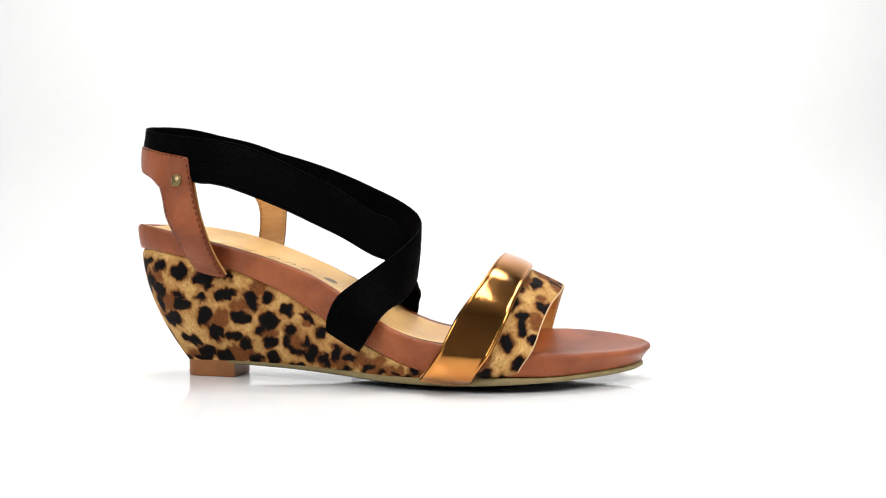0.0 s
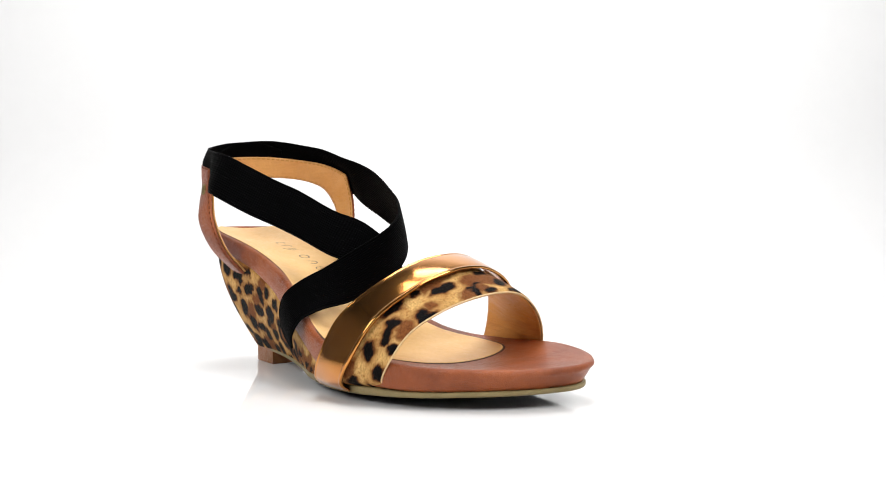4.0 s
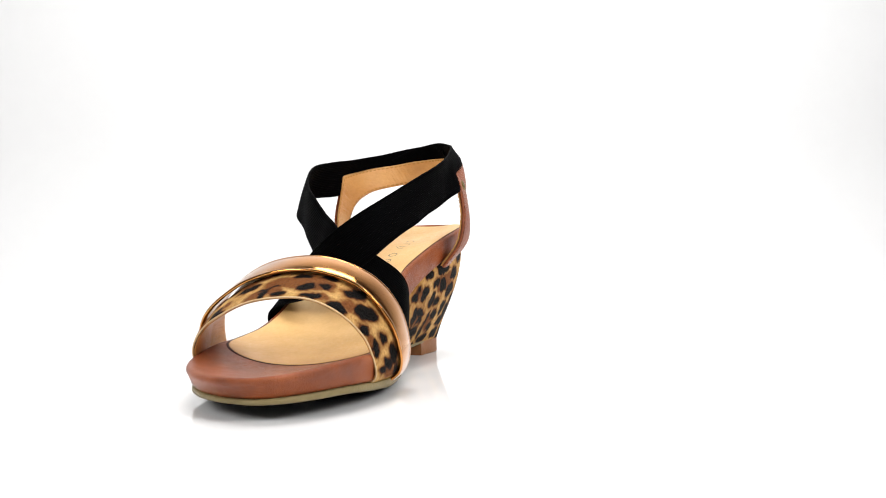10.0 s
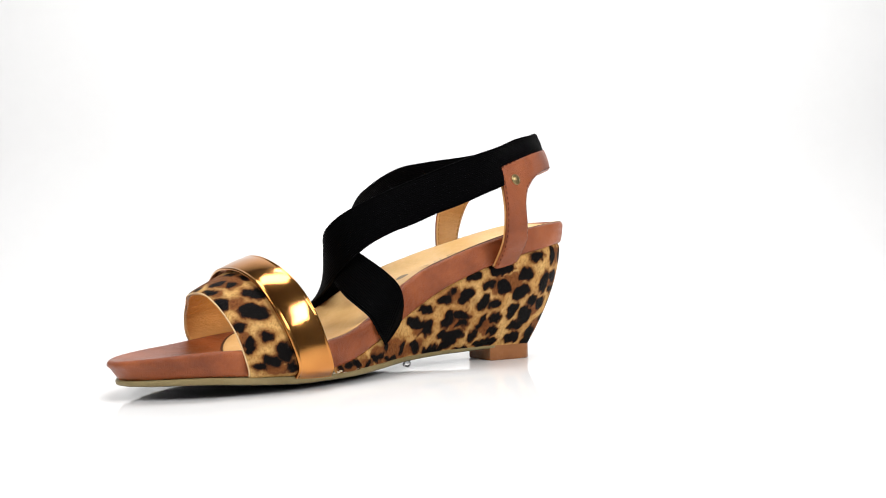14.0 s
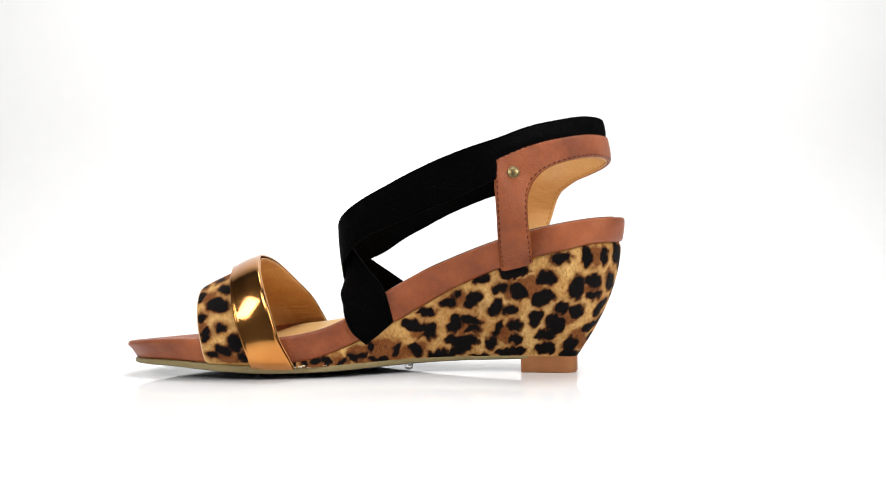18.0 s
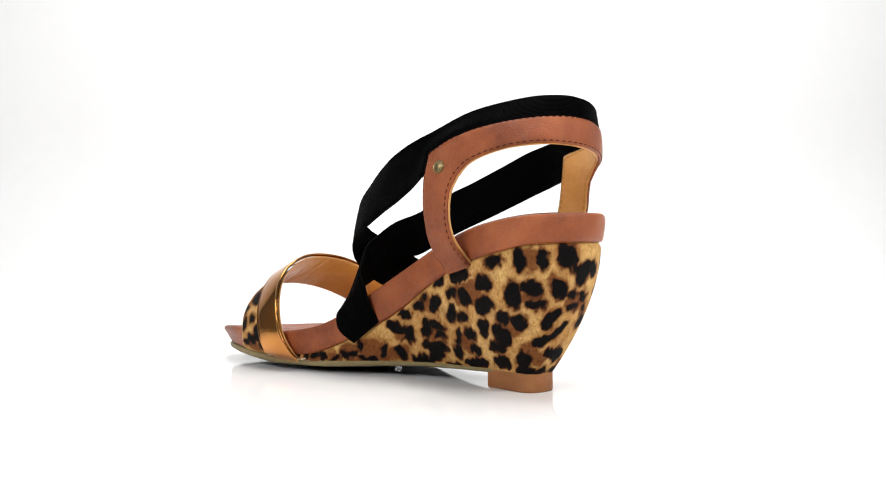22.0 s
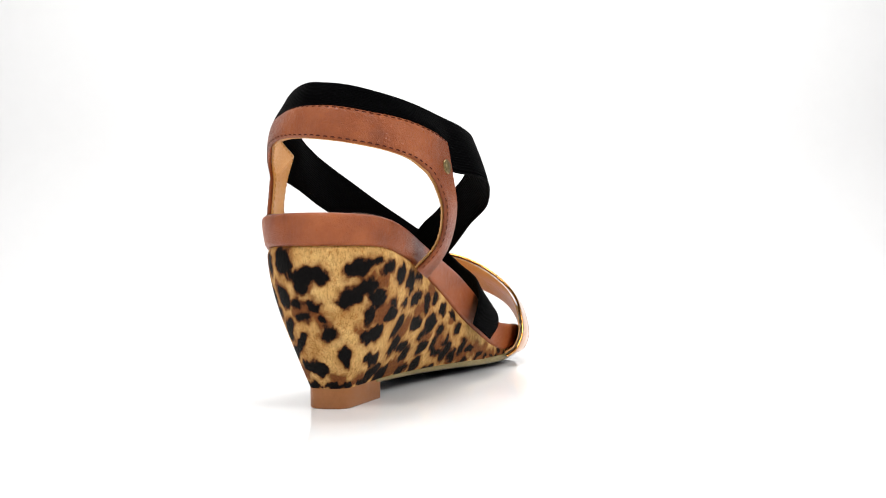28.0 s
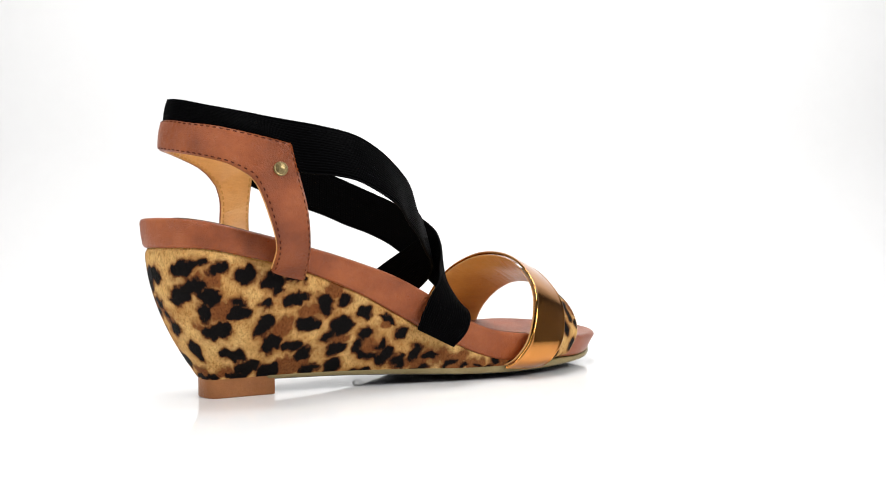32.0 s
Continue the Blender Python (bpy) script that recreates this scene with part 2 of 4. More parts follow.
BED_TOP = [(-7, 78.6), (14, 77.5), (28, 75.5), (43, 72.5), (62, 67), (85, 58.5), (99, 52.5), (110, 46.5), (122, 39), (135, 30.5), (148, 25), (160, 22.5), (180, 21), (203, 20.2), (225, 19.6), (257, 17.6)]
BED_LOW = [(-7, 66), (13, 65), (28, 62), (42, 59), (56, 55), (74, 48), (85, 43), (99, 35), (113, 27), (127, 20), (141, 13.5), (152, 10), (165, 8.5), (181, 8.5), (200, 9.2), (221, 10.2), (242, 10.3), (257, 10)]
SOLE_LOW = [(15, 8), (51, 7.2), (85, 6.4), (113, 5), (141, 3.6), (157, 3.2), (181, 3.6), (200, 4.6), (221, 5.9), (242, 6.3), (257, 6.2)]


def stations(x0, x1, n):
    return x0 + (x1 - x0) * (1 - np.cos(np.linspace(0, np.pi, n))) / 2


def outline_y(x):
    """Outer and inner edge of the footbed at x; the ends are rounded."""
    xs = np.asarray(x, float)
    return edge_line(OUTER, xs), edge_line(INNER, xs)


def edge_line(table, xs):
    """One edge of the outline; the first points of the other edge round off the two tips."""
    other = INNER if table is OUTER else OUTER
    k = len(table)
    pts = curve([other[1]] + table + [other[-2]], 1400)
    at = np.linspace(0, k + 1, 1400)
    pts = pts[(at >= 1) & (at <= k)]
    return np.interp(xs, np.maximum.accumulate(pts[:, 0]), pts[:, 1])


def loft(name, sections, mat, parent, label="", fields=None, smooth=True):
    """A closed body through rings of equal count."""
    s = np.asarray(sections, float)
    n, m = s.shape[:2]
    faces = grid_faces(n, m, 0, False, True)
    faces += [tuple(range(m))[::-1], tuple(range((n - 1) * m, n * m))]
    return mesh_ob(name, local(s.reshape(-1, 3)), faces, mat, parent, label, smooth, None, fields(s.reshape(-1, 3)) if fields else None)


def pad(name, a_line, b_line, rows, top, low, dish, sag, mat, parent, label, lean=((0, 0), (0, 0)), drape=None):
    """A cushion between two edge lines that meet at both tips. rows: (inset, height) of the wall from the top rim to the bottom rim, as functions of x."""
    m = len(a_line)
    loop = np.concatenate([a_line, b_line[::-1][1:-1]])
    n = len(loop)
    way = np.roll(loop, -1, axis=0) - np.roll(loop, 1, axis=0)
    way /= np.linalg.norm(way, axis=1, keepdims=True) + 1e-9
    inward = np.stack([-way[:, 1], way[:, 0]], 1)
    x = loop[:, 0]
    rings = []
    for inset, height in rows:
        d = np.broadcast_to(inset(x), x.shape)
        p = loop + inward * d[:, None]
        rings.append(np.stack([p[:, 0], p[:, 1], height(x)], 1))
    verts = np.concatenate(rings)
    faces = grid_faces(len(rings), n, 0, False, True)
    k = 15
    for ring, sign, bend in ((0, 1, dish), (len(rings) - 1, -1, sag)):
        base = ring * n
        ids = np.empty((m, k), dtype=int)
        extra = []
        for i in range(m):
            a, b = base + i, base + (n - i) % n if i else base
            if i in (0, m - 1):
                ids[i] = a
                continue
            ids[i, 0], ids[i, -1] = a, b
            for j in range(1, k - 1):
                f = j / (k - 1)
                p = verts[a] * (1 - f) + verts[b] * f
                p = p - np.array((0, 0, float(bend(p[0])) * 4 * f * (1 - f)))
                ids[i, j] = len(verts) + len(extra)
                extra.append(p)
        verts = np.concatenate([verts, np.array(extra)])
        for i in range(m - 1):
            for j in range(k - 1):
                q = [ids[i, j], ids[i + 1, j], ids[i + 1, j + 1], ids[i, j + 1]]
                q = [int(v) for t, v in enumerate(q) if v not in q[:t]]
                if len(q) > 2:
                    faces.append(tuple(q if sign > 0 else q[::-1]))
    if drape:
        verts[:, 2] -= drape(verts[:, 0], verts[:, 1])
    return mesh_ob(name, local(toe_lean(verts, top, low, lean)), faces, mat, parent, label)


def toe_lean(verts, top, low, lean):
    """The toe end leans over: lean gives the lift and the rise towards the inner side for the top and for the underside. The rim of the bed is lower on its outer side."""
    x, y, z = verts.T
    f = np.clip((x - 175) / 50, 0, 1)
    f = f * f * (3 - 2 * f)
    t, b = top(x), low(x)
    h = np.clip((z - b) / np.maximum(0.5 * (t - b), 0.5), 0, 1)
    rise = h * (lean[0][0] + lean[0][1] * y / 40) + (1 - h) * (lean[1][0] + lean[1][1] * y / 40)
    drop = along([(-7, 0), (2, 0.3), (15, 1.5), (30, 2.7), (50, 3.1), (75, 1.8), (100, 0.4), (120, 0), (257, 0)], x) * np.clip((15 - y) / 42, 0, 1)
    return np.stack([x, y, z + f * rise - h * drop * (lean[0][1] > 1.5)], 1)


def value_noise(p, scale, seed):
    return noise.noise(Vector((p[0] * scale + seed * 17.3, p[1] * scale - seed * 5.1, p[2] * scale + seed * 3.7)))


# ---- the studio ----
def box_faces():
    return [(0, 3, 2, 1), (4, 5, 6, 7), (0, 1, 5, 4), (1, 2, 6, 5), (2, 3, 7, 6), (3, 0, 4, 7)]


def bevelled_box(name, x0, y0, z0, x1, y1, z1, mat, bevel=0.002):
    bm = bmesh.new()
    vs = [bm.verts.new(p) for p in ((x0, y0, z0), (x1, y0, z0), (x1, y1, z0), (x0, y1, z0), (x0, y0, z1), (x1, y0, z1), (x1, y1, z1), (x0, y1, z1))]
    for f in box_faces():
        bm.faces.new([vs[i] for i in f])
    if bevel:
        bmesh.ops.bevel(bm, geom=bm.edges[:], offset=bevel, segments=2, affect="EDGES", profile=0.5)
    me = bpy.data.meshes.new(name)
    bm.to_mesh(me)
    bm.free()
    me.materials.append(mat)
    return new(name, me)


tagged(bevelled_box("floor", -0.9, -0.46, -0.02, 0.9, 0.178, 0.0, white_acrylic, 0.0012), "glossy white acrylic display plate with faint mirror reflections", "display plate", kind="structure")


def build_backdrop():
    """A paper sweep behind the plate: flat on the table, curving up into an upright sheet."""
    line = [(0.19, -0.02)]
    for a in range(0, 91, 6):
        line.append((0.55 + 0.25 * math.sin(radians(a)), 0.23 - 0.25 * math.cos(radians(a))))
    line.append((0.8, 1.7))
    xs = np.linspace(-1.5, 1.5, 9)
    verts = [(x, y, z) for y, z in line for x in xs]
    ob = mesh_ob("backdrop", verts, grid_faces(len(line), len(xs), 0, True), white_paper)
    tagged(ob, "seamless white paper backdrop curving up behind the plate", "backdrop", kind="structure")


build_backdrop()


def build_room():
    def wall(name, x0, y0, z0, x1, y1, z1, mat):
        tagged(bevelled_box(name, x0, y0, z0, x1, y1, z1, mat, 0), "plain unlit grey studio surface", "wall" if "wall" in name else name, kind="structure")
    wall("wall_north", -2.1, 2.0, -0.0205, 2.1, 2.1, 2.5, grey_wall_paint)
    wall("wall_south", -2.1, -2.1, -0.0205, 2.1, -2.0, 2.5, grey_wall_paint)
    wall("wall_west", -2.2, -2.1, -0.0205, -2.1, 2.1, 2.5, grey_wall_paint)
    wall("wall_east", 2.1, -2.1, -0.0205, 2.2, 2.1, 2.5, grey_wall_paint)
    wall("ceiling", -2.2, -2.1, 2.5, 2.2, 2.1, 2.6, grey_wall_paint)
    wall("ground", -2.2, -2.1, -0.12, 2.2, 2.1, -0.0205, dark_floor_paint)


build_room()


# ---- the leopard print ----
# Spots as ellipses (distance round the heel from its back, height, long and short half axis, turn in degrees); on the strap (distance along it, distance from its front edge, ...).
A_REAR = [(-20, 57, 6.1, 3.3, -12), (-28, 60, 4.3, 1.7, -9), (-17, 46, 5.7, 3.2, 3), (-25, 50, 5.6, 3.3, -12), (-15, 22, 4.5, 3.3, 57), (-32, 45, 5.9, 3.6, -8), (-27, 39, 3.5, 2.9, -79),
          (-45, 43, 3.5, 1.9, 8), (-44, 38, 7.0, 2.6, -3), (-31, 31, 8.8, 3.6, -10), (-36, 20, 6.8, 2.7, 6), (-43, 14, 9.7, 2.8, -4), (-32, 10, 7.4, 2.0, 3), (-36, 57, 4.8, 2.4, -15),
          (-49, 54, 5.0, 3.6, -12), (-16, 10, 5, 1.6, 0)]
A_SIDE = [(-62, 51, 6.1, 3.9, -7), (-65, 47, 2.9, 1.8, -6), (-73, 52, 5.3, 1.4, 9), (-58, 42, 3.5, 2.0, -10), (-73, 43, 6.8, 3.1, -17), (-86, 41, 3.5, 3.2, 50), (-88, 38, 2.9, 2.4, -45),
          (-96, 42, 3.1, 2.5, -8), (-80, 32, 5.9, 2.8, 0), (-57, 32, 7.0, 3.5, -41), (-60, 24, 6.8, 3.7, -20), (-72, 22, 6.2, 2.3, -6), (-80, 18, 4.3, 3.5, -6), (-57, 11, 9.0, 3.0, -10),
          (-96, 30, 4.6, 4.0, -8), (-90, 25, 3.0, 2.2, -17), (-94, 20, 4.8, 2.6, -8), (-85, 11, 3.8, 2.7, -46), (-95, 12, 4.1, 3.1, -36)]
A_FRONT = [(-106, 36, 3.6, 3.3, -23), (-108, 26, 3.6, 2.9, -22), (-105, 20, 3.7, 2.1, -75), (-107, 16, 2.9, 2.4, 17), (-111, 15, 3.0, 1.5, -8), (-115, 21, 3.1, 2.0, -75),
           (-118, 15, 4.9, 3.7, -54), (-125, 12, 4.2, 2.5, 85), (-124, 25, 2.7, 2.2, -71), (-132, 16, 3.8, 3.1, -64), (-139, 14, 2.9, 1.9, -10), (-117, 32, 4.6, 1.4, 35),
           (-106, 8, 5.5, 1.4, -5), (-136, 9, 3.6, 1.3, -6)]
A_ROSE = [(-80, 37, 5.6, 4.2, -14), (-67, 31, 6.5, 4.3, -28), (-72, 13, 13, 4.2, -6), (-37, 40, 8.5, 4.0, -15), (-28, 12, 8.6, 2.4, -5), (-110, 20, 4.6, 3.6, -24), (-95, 24, 5.5, 4.4, -55),
          (-33, 52, 5.6, 3.0, -19), (-91, 46, 4.8, 3.4, -3), (-136, 13, 5.2, 4.4, -56), (-117, 30, 4.5, 2.2, -4), (-23, 33, 3.7, 2.4, 12), (-5, 38, 3.6, 2.9, 50), (-26, 53, 4.5, 1.3, -18)]
B_REAR = [(36, 59, 4.7, 3.1, 83), (26, 59, 5.4, 2.2, 84), (50, 58, 5.5, 2.8, -8), (57, 49, 5.2, 3.8, 12), (39, 44, 6.3, 4.9, 60), (29, 47, 6.1, 3.0, 19), (26, 40, 5.0, 2.6, -2),
          (57, 39, 7.1, 3.3, -6), (60, 29, 4.4, 3.7, 81), (45, 34, 5.2, 2.6, 5), (34, 32, 5.8, 2.8, 17), (45, 26, 8.6, 4.2, 21), (49, 20, 7.9, 2.4, 9), (44, 13, 10.5, 2.6, 3),
          (25, 15, 7.5, 4.0, 26), (22, 10, 7.6, 2.4, 8)]
B_SIDE = [(74, 52, 7.9, 3.0, -1), (91, 49, 5.1, 2.2, -16), (81, 44, 4.4, 2.8, -14), (71, 42, 5.3, 3.3, 37), (108, 37, 4.4, 2.9, 12), (104, 41, 2.2, 2.0, -56), (95, 38, 4.9, 4.1, -21),
          (84, 34, 4.7, 3.3, -34), (75, 33, 4.6, 2.3, -4), (105, 26, 5.0, 2.8, -76), (96, 28, 5.7, 2.5, 8), (95, 23, 4.2, 2.2, -8), (82, 23, 4.7, 2.2, -77), (72, 25, 5.5, 2.8, 7),
          (71, 18, 5.8, 2.6, -4), (86, 16, 3.4, 2.4, -16)]
B_FRONT = [(119, 32, 5.6, 2.6, 2), (125, 25, 7.1, 2.4, 8), (118, 22, 4.2, 3.5, -34), (102, 17, 8.1, 3.1, 0), (125, 13, 3.7, 3.0, -65), (135, 13, 4.3, 1.9, -80), (72, 11, 12.0, 2.8, -5),
           (113, 10, 7.2, 2.8, 7), (102, 12, 6.0, 2.7, -19), (92, 9, 4.8, 1.2, -4), (147, 15, 3.1, 1.9, -83), (144, 9, 4.7, 1.4, 0)]
B_ROSE = [(65, 44, 8.2, 5.6, -2), (76, 44, 5.2, 4.4, -77), (28, 43, 6.6, 4.6, 25), (31, 59, 5.9, 3.6, 79), (99, 25, 5.4, 4.2, -44), (78, 21, 7.4, 4.6, -10), (42, 30, 10.2, 4.8, 4),
          (103, 39, 4.6, 3.8, -13), (142, 14, 7.5, 5.0, -6), (123, 22, 4.5, 2.5, -5), (23, 20, 7.2, 3.4, 9)]
BACK = [(14, 60, 5.5, 4.8, 3), (11, 56, 3.3, 1.8, 2), (-2, 55, 5.7, 3.2, 10), (5, 54, 5.0, 2.7, 4), (5, 50, 3.2, 2.4, 8), (16, 47, 5.4, 3.0, 50), (8, 44, 2.8, 1.9, 6), (0, 43, 3.7, 2.3, 11),
        (5, 39, 3.7, 1.8, 5), (16, 35, 5.9, 3.0, -22), (17, 32, 2.8, 1.7, -1), (-7, 32, 4.7, 3.0, 8), (-5, 38, 2.2, 1.5, 47), (12, 27, 9.2, 2.2, -31), (19, 23, 4.9, 2.0, -4),
        (3, 18, 10.0, 2.6, 6), (9, 10, 7.7, 1.6, 0), (-7, 10, 6, 1.7, 3)]
BACK_ROSE = [(5, 41, 6.6, 4.1, 7), (-5, 36, 4.2, 3.2, 35), (18, 50, 4.5, 3.2, -1), (14, 16, 7.0, 3.0, 0), (4, 51, 4.5, 3.6, 21), (-10, 13, 6, 2.4, 6)]
STRAP_SPOTS = [(61, 12, 6.2, 2.9, 7), (41, 18, 5.0, 3.2, 14), (51, 18, 2.2, 1.5, 7), (35, 10, 3.9, 2.6, -74), (28, 8.5, 6.0, 2.0, 30), (20, 12, 5.1, 2.4, 34), (22.5, 1.5, 3.1, 1.9, 28),
               (45, 4, 3.7, 2.5, 40), (45, 0, 5.4, 2.2, -2), (9, 2, 5.0, 2.5, 28), (-1, 6, 5.0, 1.5, 9), (5, 14, 3.2, 2.4, 20), (73, 2.5, 3.8, 1.8, 83), (80, 2, 3.3, 1.6, 10),
               (87, 16, 4.2, 1.8, 5), (75, 7, 4.0, 0.8, 15), (91, 8, 4.0, 2.8, 45)]
STRAP_FAR = [(98, 11, 3.0, 1.9, 75), (95, 2, 4.4, 1.9, 20), (110, 15, 6.0, 3.2, 50), (119, 10, 6.2, 3.9, 50), (107.5, 1.5, 4.4, 2.8, 0), (124, 2, 3.4, 2.6, 24), (131, 10, 2.7, 2.6, -63),
             (134, 3, 4.3, 1.8, -19), (140, 15, 4.5, 3.3, -25), (147, 16, 2.9, 2.2, 22), (143, 9, 3.3, 2.5, 42), (145, 4, 2.4, 1.9, 66), (98, 18, 4.5, 1.0, 10)]
STRAP_ROSE = [(33, 3, 6.0, 4.0, 35), (51, 5, 3.4, 2.2, -30), (58, 16.5, 5.6, 3.2, 10), (77, 11, 7, 4, 1), (76, 4, 4.8, 3.0, 14), (90, 12, 12, 6.6, 3), (67, 19, 7, 2.4, 5), (68, 3, 4, 2.5, 40), (112, 7, 4, 3, 40), (100, 3, 3.9, 2.1, 28),
              (130, 2, 4.9, 2.4, -23), (146, 10, 5.4, 2.7, 75), (12, 18, 5, 3, 10)]


def depth_in(p, q, spots):
    """Millimetres by which each point lies inside the nearest of the spots, less than 0 outside."""
    total = np.full(len(p), math.exp(-10.0))
    for a, b, ra, rb, turn in spots:
        c, s = math.cos(math.radians(turn)), math.sin(math.radians(turn))
        u, v = (p - a) * c + (q - b) * s, (q - b) * c - (p - a) * s
        d = np.sqrt((u / ra) ** 2 + (v / rb) ** 2) + 1e-3
        total += np.exp(np.clip(np.hypot(u, v) * (1 / d - 1), -5, rb) / 0.5)
    return np.clip(0.5 * np.log(total), -5, 5)


def ragged(p, q, lead, amount, scale, seed):
    """Plane coordinates p, q shaken a little, so that the spots get ragged outlines."""
    du = np.array([value_noise((a, b, lead), scale, seed) for a, b in zip(p, q)])
    dv = np.array([value_noise((a, b, lead), scale, seed + 3) for a, b in zip(p, q)])
    return p + du * amount, q + dv * amount


def front_spots():
    """Small crowded spots where the print runs out under the straps, on both flanks."""
    rng = random.Random(21)
    spots, roses = [], []
    for side in (-1, 1):
        for at in range(150, 182, 6):
            spots.append((side * (at + rng.uniform(-2, 2)), 8.5 + rng.uniform(-1.6, 2.5), rng.uniform(2.0, 3.4), rng.uniform(1.3, 2.2), rng.uniform(-40, 40)))
            roses.append((side * (at - 26), 11.5 + rng.uniform(-2, 3), 4.6, 3.0, rng.uniform(-40, 40)))
            if at % 12 == 6:
                roses.append((side * at, 8.5, 5.0, 3.4, 0))
    return spots, roses


def wedge_print(pts, p):
    small, brown = front_spots()
    u, v = ragged(p, pts[:, 2], 0.0, 2.0, 0.2, 1)
    u, v = ragged(u, v, 5.0, 1.3, 0.45, 2)
    return {"spot": depth_in(u, v, A_SIDE + A_FRONT + A_REAR + B_REAR + B_SIDE + B_FRONT + BACK + small), "rose": depth_in(u, v, A_ROSE + B_ROSE + BACK_ROSE + brown)}


# ---- the sandal ----
sandal = new("sandal")
sandal.empty_display_size = 0.05
tagged(sandal, "leopard print wedge sandal with bronze toe strap and black elastic", "sandal")

SOLE_TOP = [(15, 9), (51, 9.2), (85, 8.8), (113, 8), (141, 7), (157, 6.9), (181, 7.7), (200, 8.9), (221, 10.3), (242, 10.5), (257, 10.2)]
WEDGE_A = [(20.5, 5), (20.9, 1), (22.0, -2), (25.4, -4.4), (35.6, -6.4), (50, -9), (70, -14.2), (90, -20.7), (110, -28), (130, -36.5), (150, -42), (160, -44)]
WEDGE_B = [(20.5, 5), (21, 8.5), (22.4, 11.2), (26, 13.2), (36, 12.6), (50, 11), (70, 11), (90, 12.2), (110, 17), (130, 26.5), (150, 35.5), (160, 37.5)]


def toe_slant(x):
    f = np.clip((x - 200) / 50, 0, 1)
    return 2.9 * f * f * (3 - 2 * f)


def steady(v):
    return lambda x: np.full(np.shape(x), float(v))


def bed_dish(x):
    return along([(-7, 0.4), (4, 2.2), (20, 4.3), (60, 4.5), (100, 4.3), (130, 3.6), (160, 4.0), (180, 5.2), (200, 5.6), (222, 4.0), (240, 2.0), (250, 0.7), (257, 0)], x)


def insole_drape(x, y):
    """How far the hollow of the bed lies under its rim at a point."""
    a, b = outline_y(x)
    f = np.clip((y - a - 2.6) / np.maximum(b - a - 5.2, 1), 0, 1)
    return bed_dish(x) * 4 * f * (1 - f)


def build_footbed():
    xs = stations(-4.5, 256.3, 170)
    ya, yb = outline_y(xs)
    top = lambda x: along(BED_TOP, x)
    low = lambda x: along(BED_LOW, x)
    rows = [(steady(2.6), top), (steady(1.2), lambda x: top(x) - 0.12), (steady(0.45), lambda x: top(x) - 0.55), (steady(0.08), lambda x: top(x) - 1.3), (steady(0), lambda x: top(x) - 2.3),
            (lambda x: 0.3 + 0.45 * toe_slant(x), lambda x: 0.5 * (top(x) + low(x))), (lambda x: 1.1 + 0.85 * toe_slant(x), lambda x: low(x) + 1.6),
            (lambda x: 1.8 + toe_slant(x), lambda x: low(x) + 0.4), (lambda x: 3.2 + toe_slant(x), low)]
    pad("footbed", np.stack([xs, ya], 1), np.stack([xs, yb], 1), rows, top, low, bed_dish, steady(0), brown_leather, sandal, "brown leather-wrapped footbed platform", ((-0.5, 2.2), (-1.5, 1.5)))


def build_gap_shade(insole):
    """A dark band round the insole, coloured as the shade in its gap."""
    n = 2 * 140 - 2
    ring = np.array([tuple(v.co) for v in insole.data.vertices[: 3 * n]])
    inner, outer = ring[:n], ring[2 * n :]
    out = (outer - inner)[:, :2]
    out /= np.linalg.norm(out, axis=1, keepdims=True) + 1e-9
    rows = []
    wide = np.interp(outer[:, :1], (0.0, 0.06), (0.3, 1.0))
    for d, z in ((-0.15, 0.32), (0.15, 0.36), (1.0, 0.3), (1.1, -0.8)):
        rows.append(np.concatenate([outer[:, :2] + out * (d * wide if d > 0 else d) * 0.001, outer[:, 2:] + z * 0.001], axis=1))
    mesh_ob("gap_shade", np.concatenate(rows), grid_faces(4, n, 0, False, True), gap_dark, insole, "dark band standing in for shade round the insole")


def build_insole():
    xs = stations(-2.2, 199.5, 140)
    ya, yb = outline_y(xs - np.clip(2.0 - (xs + 2) * 0.2, 0, 2.2))
    inset = along([(-3, 0.4), (8, 1.8), (20, 2.4), (90, 2.6), (150, 2.6), (180, 2.2), (200, 2.2)], xs)
    f = np.sqrt(np.clip(1 - (np.clip(xs - 150, 0, 49.5) / 49.5) ** 3.5, 0, 1)) * np.sqrt(np.clip(1 - (np.clip(4 - xs, 0, 6.2) / 6.2) ** 2, 0, 1))
    c, w = (ya + yb) / 2 + np.clip((xs - 176) / 23.5, 0, 1) ** 2 * 12.0, ((yb - ya) / 2 - inset) * f
    slim = along([(-3, 0), (95, 0), (130, 1.2), (180, 1.4), (199.5, 0)], xs)
    c, w = c - slim, np.maximum(w - slim, 0)
    w[0] = w[-1] = 0
    top = lambda x: along(BED_TOP, x)
    rows = [(steady(1.0), lambda x: top(x) + 0.45), (steady(0.25), lambda x: top(x) + 0.3), (steady(0), lambda x: top(x) - 0.1), (steady(0.7), lambda x: top(x) - 2.2)]
    return pad("insole", np.stack([xs, c - w], 1), np.stack([xs, c + w], 1), rows, top, lambda x: along(BED_LOW, x), steady(0), steady(0), tan_lining, sandal, "smooth tan leather insole", ((-0.5, 2.2), (-0.5, 2.2)), insole_drape)


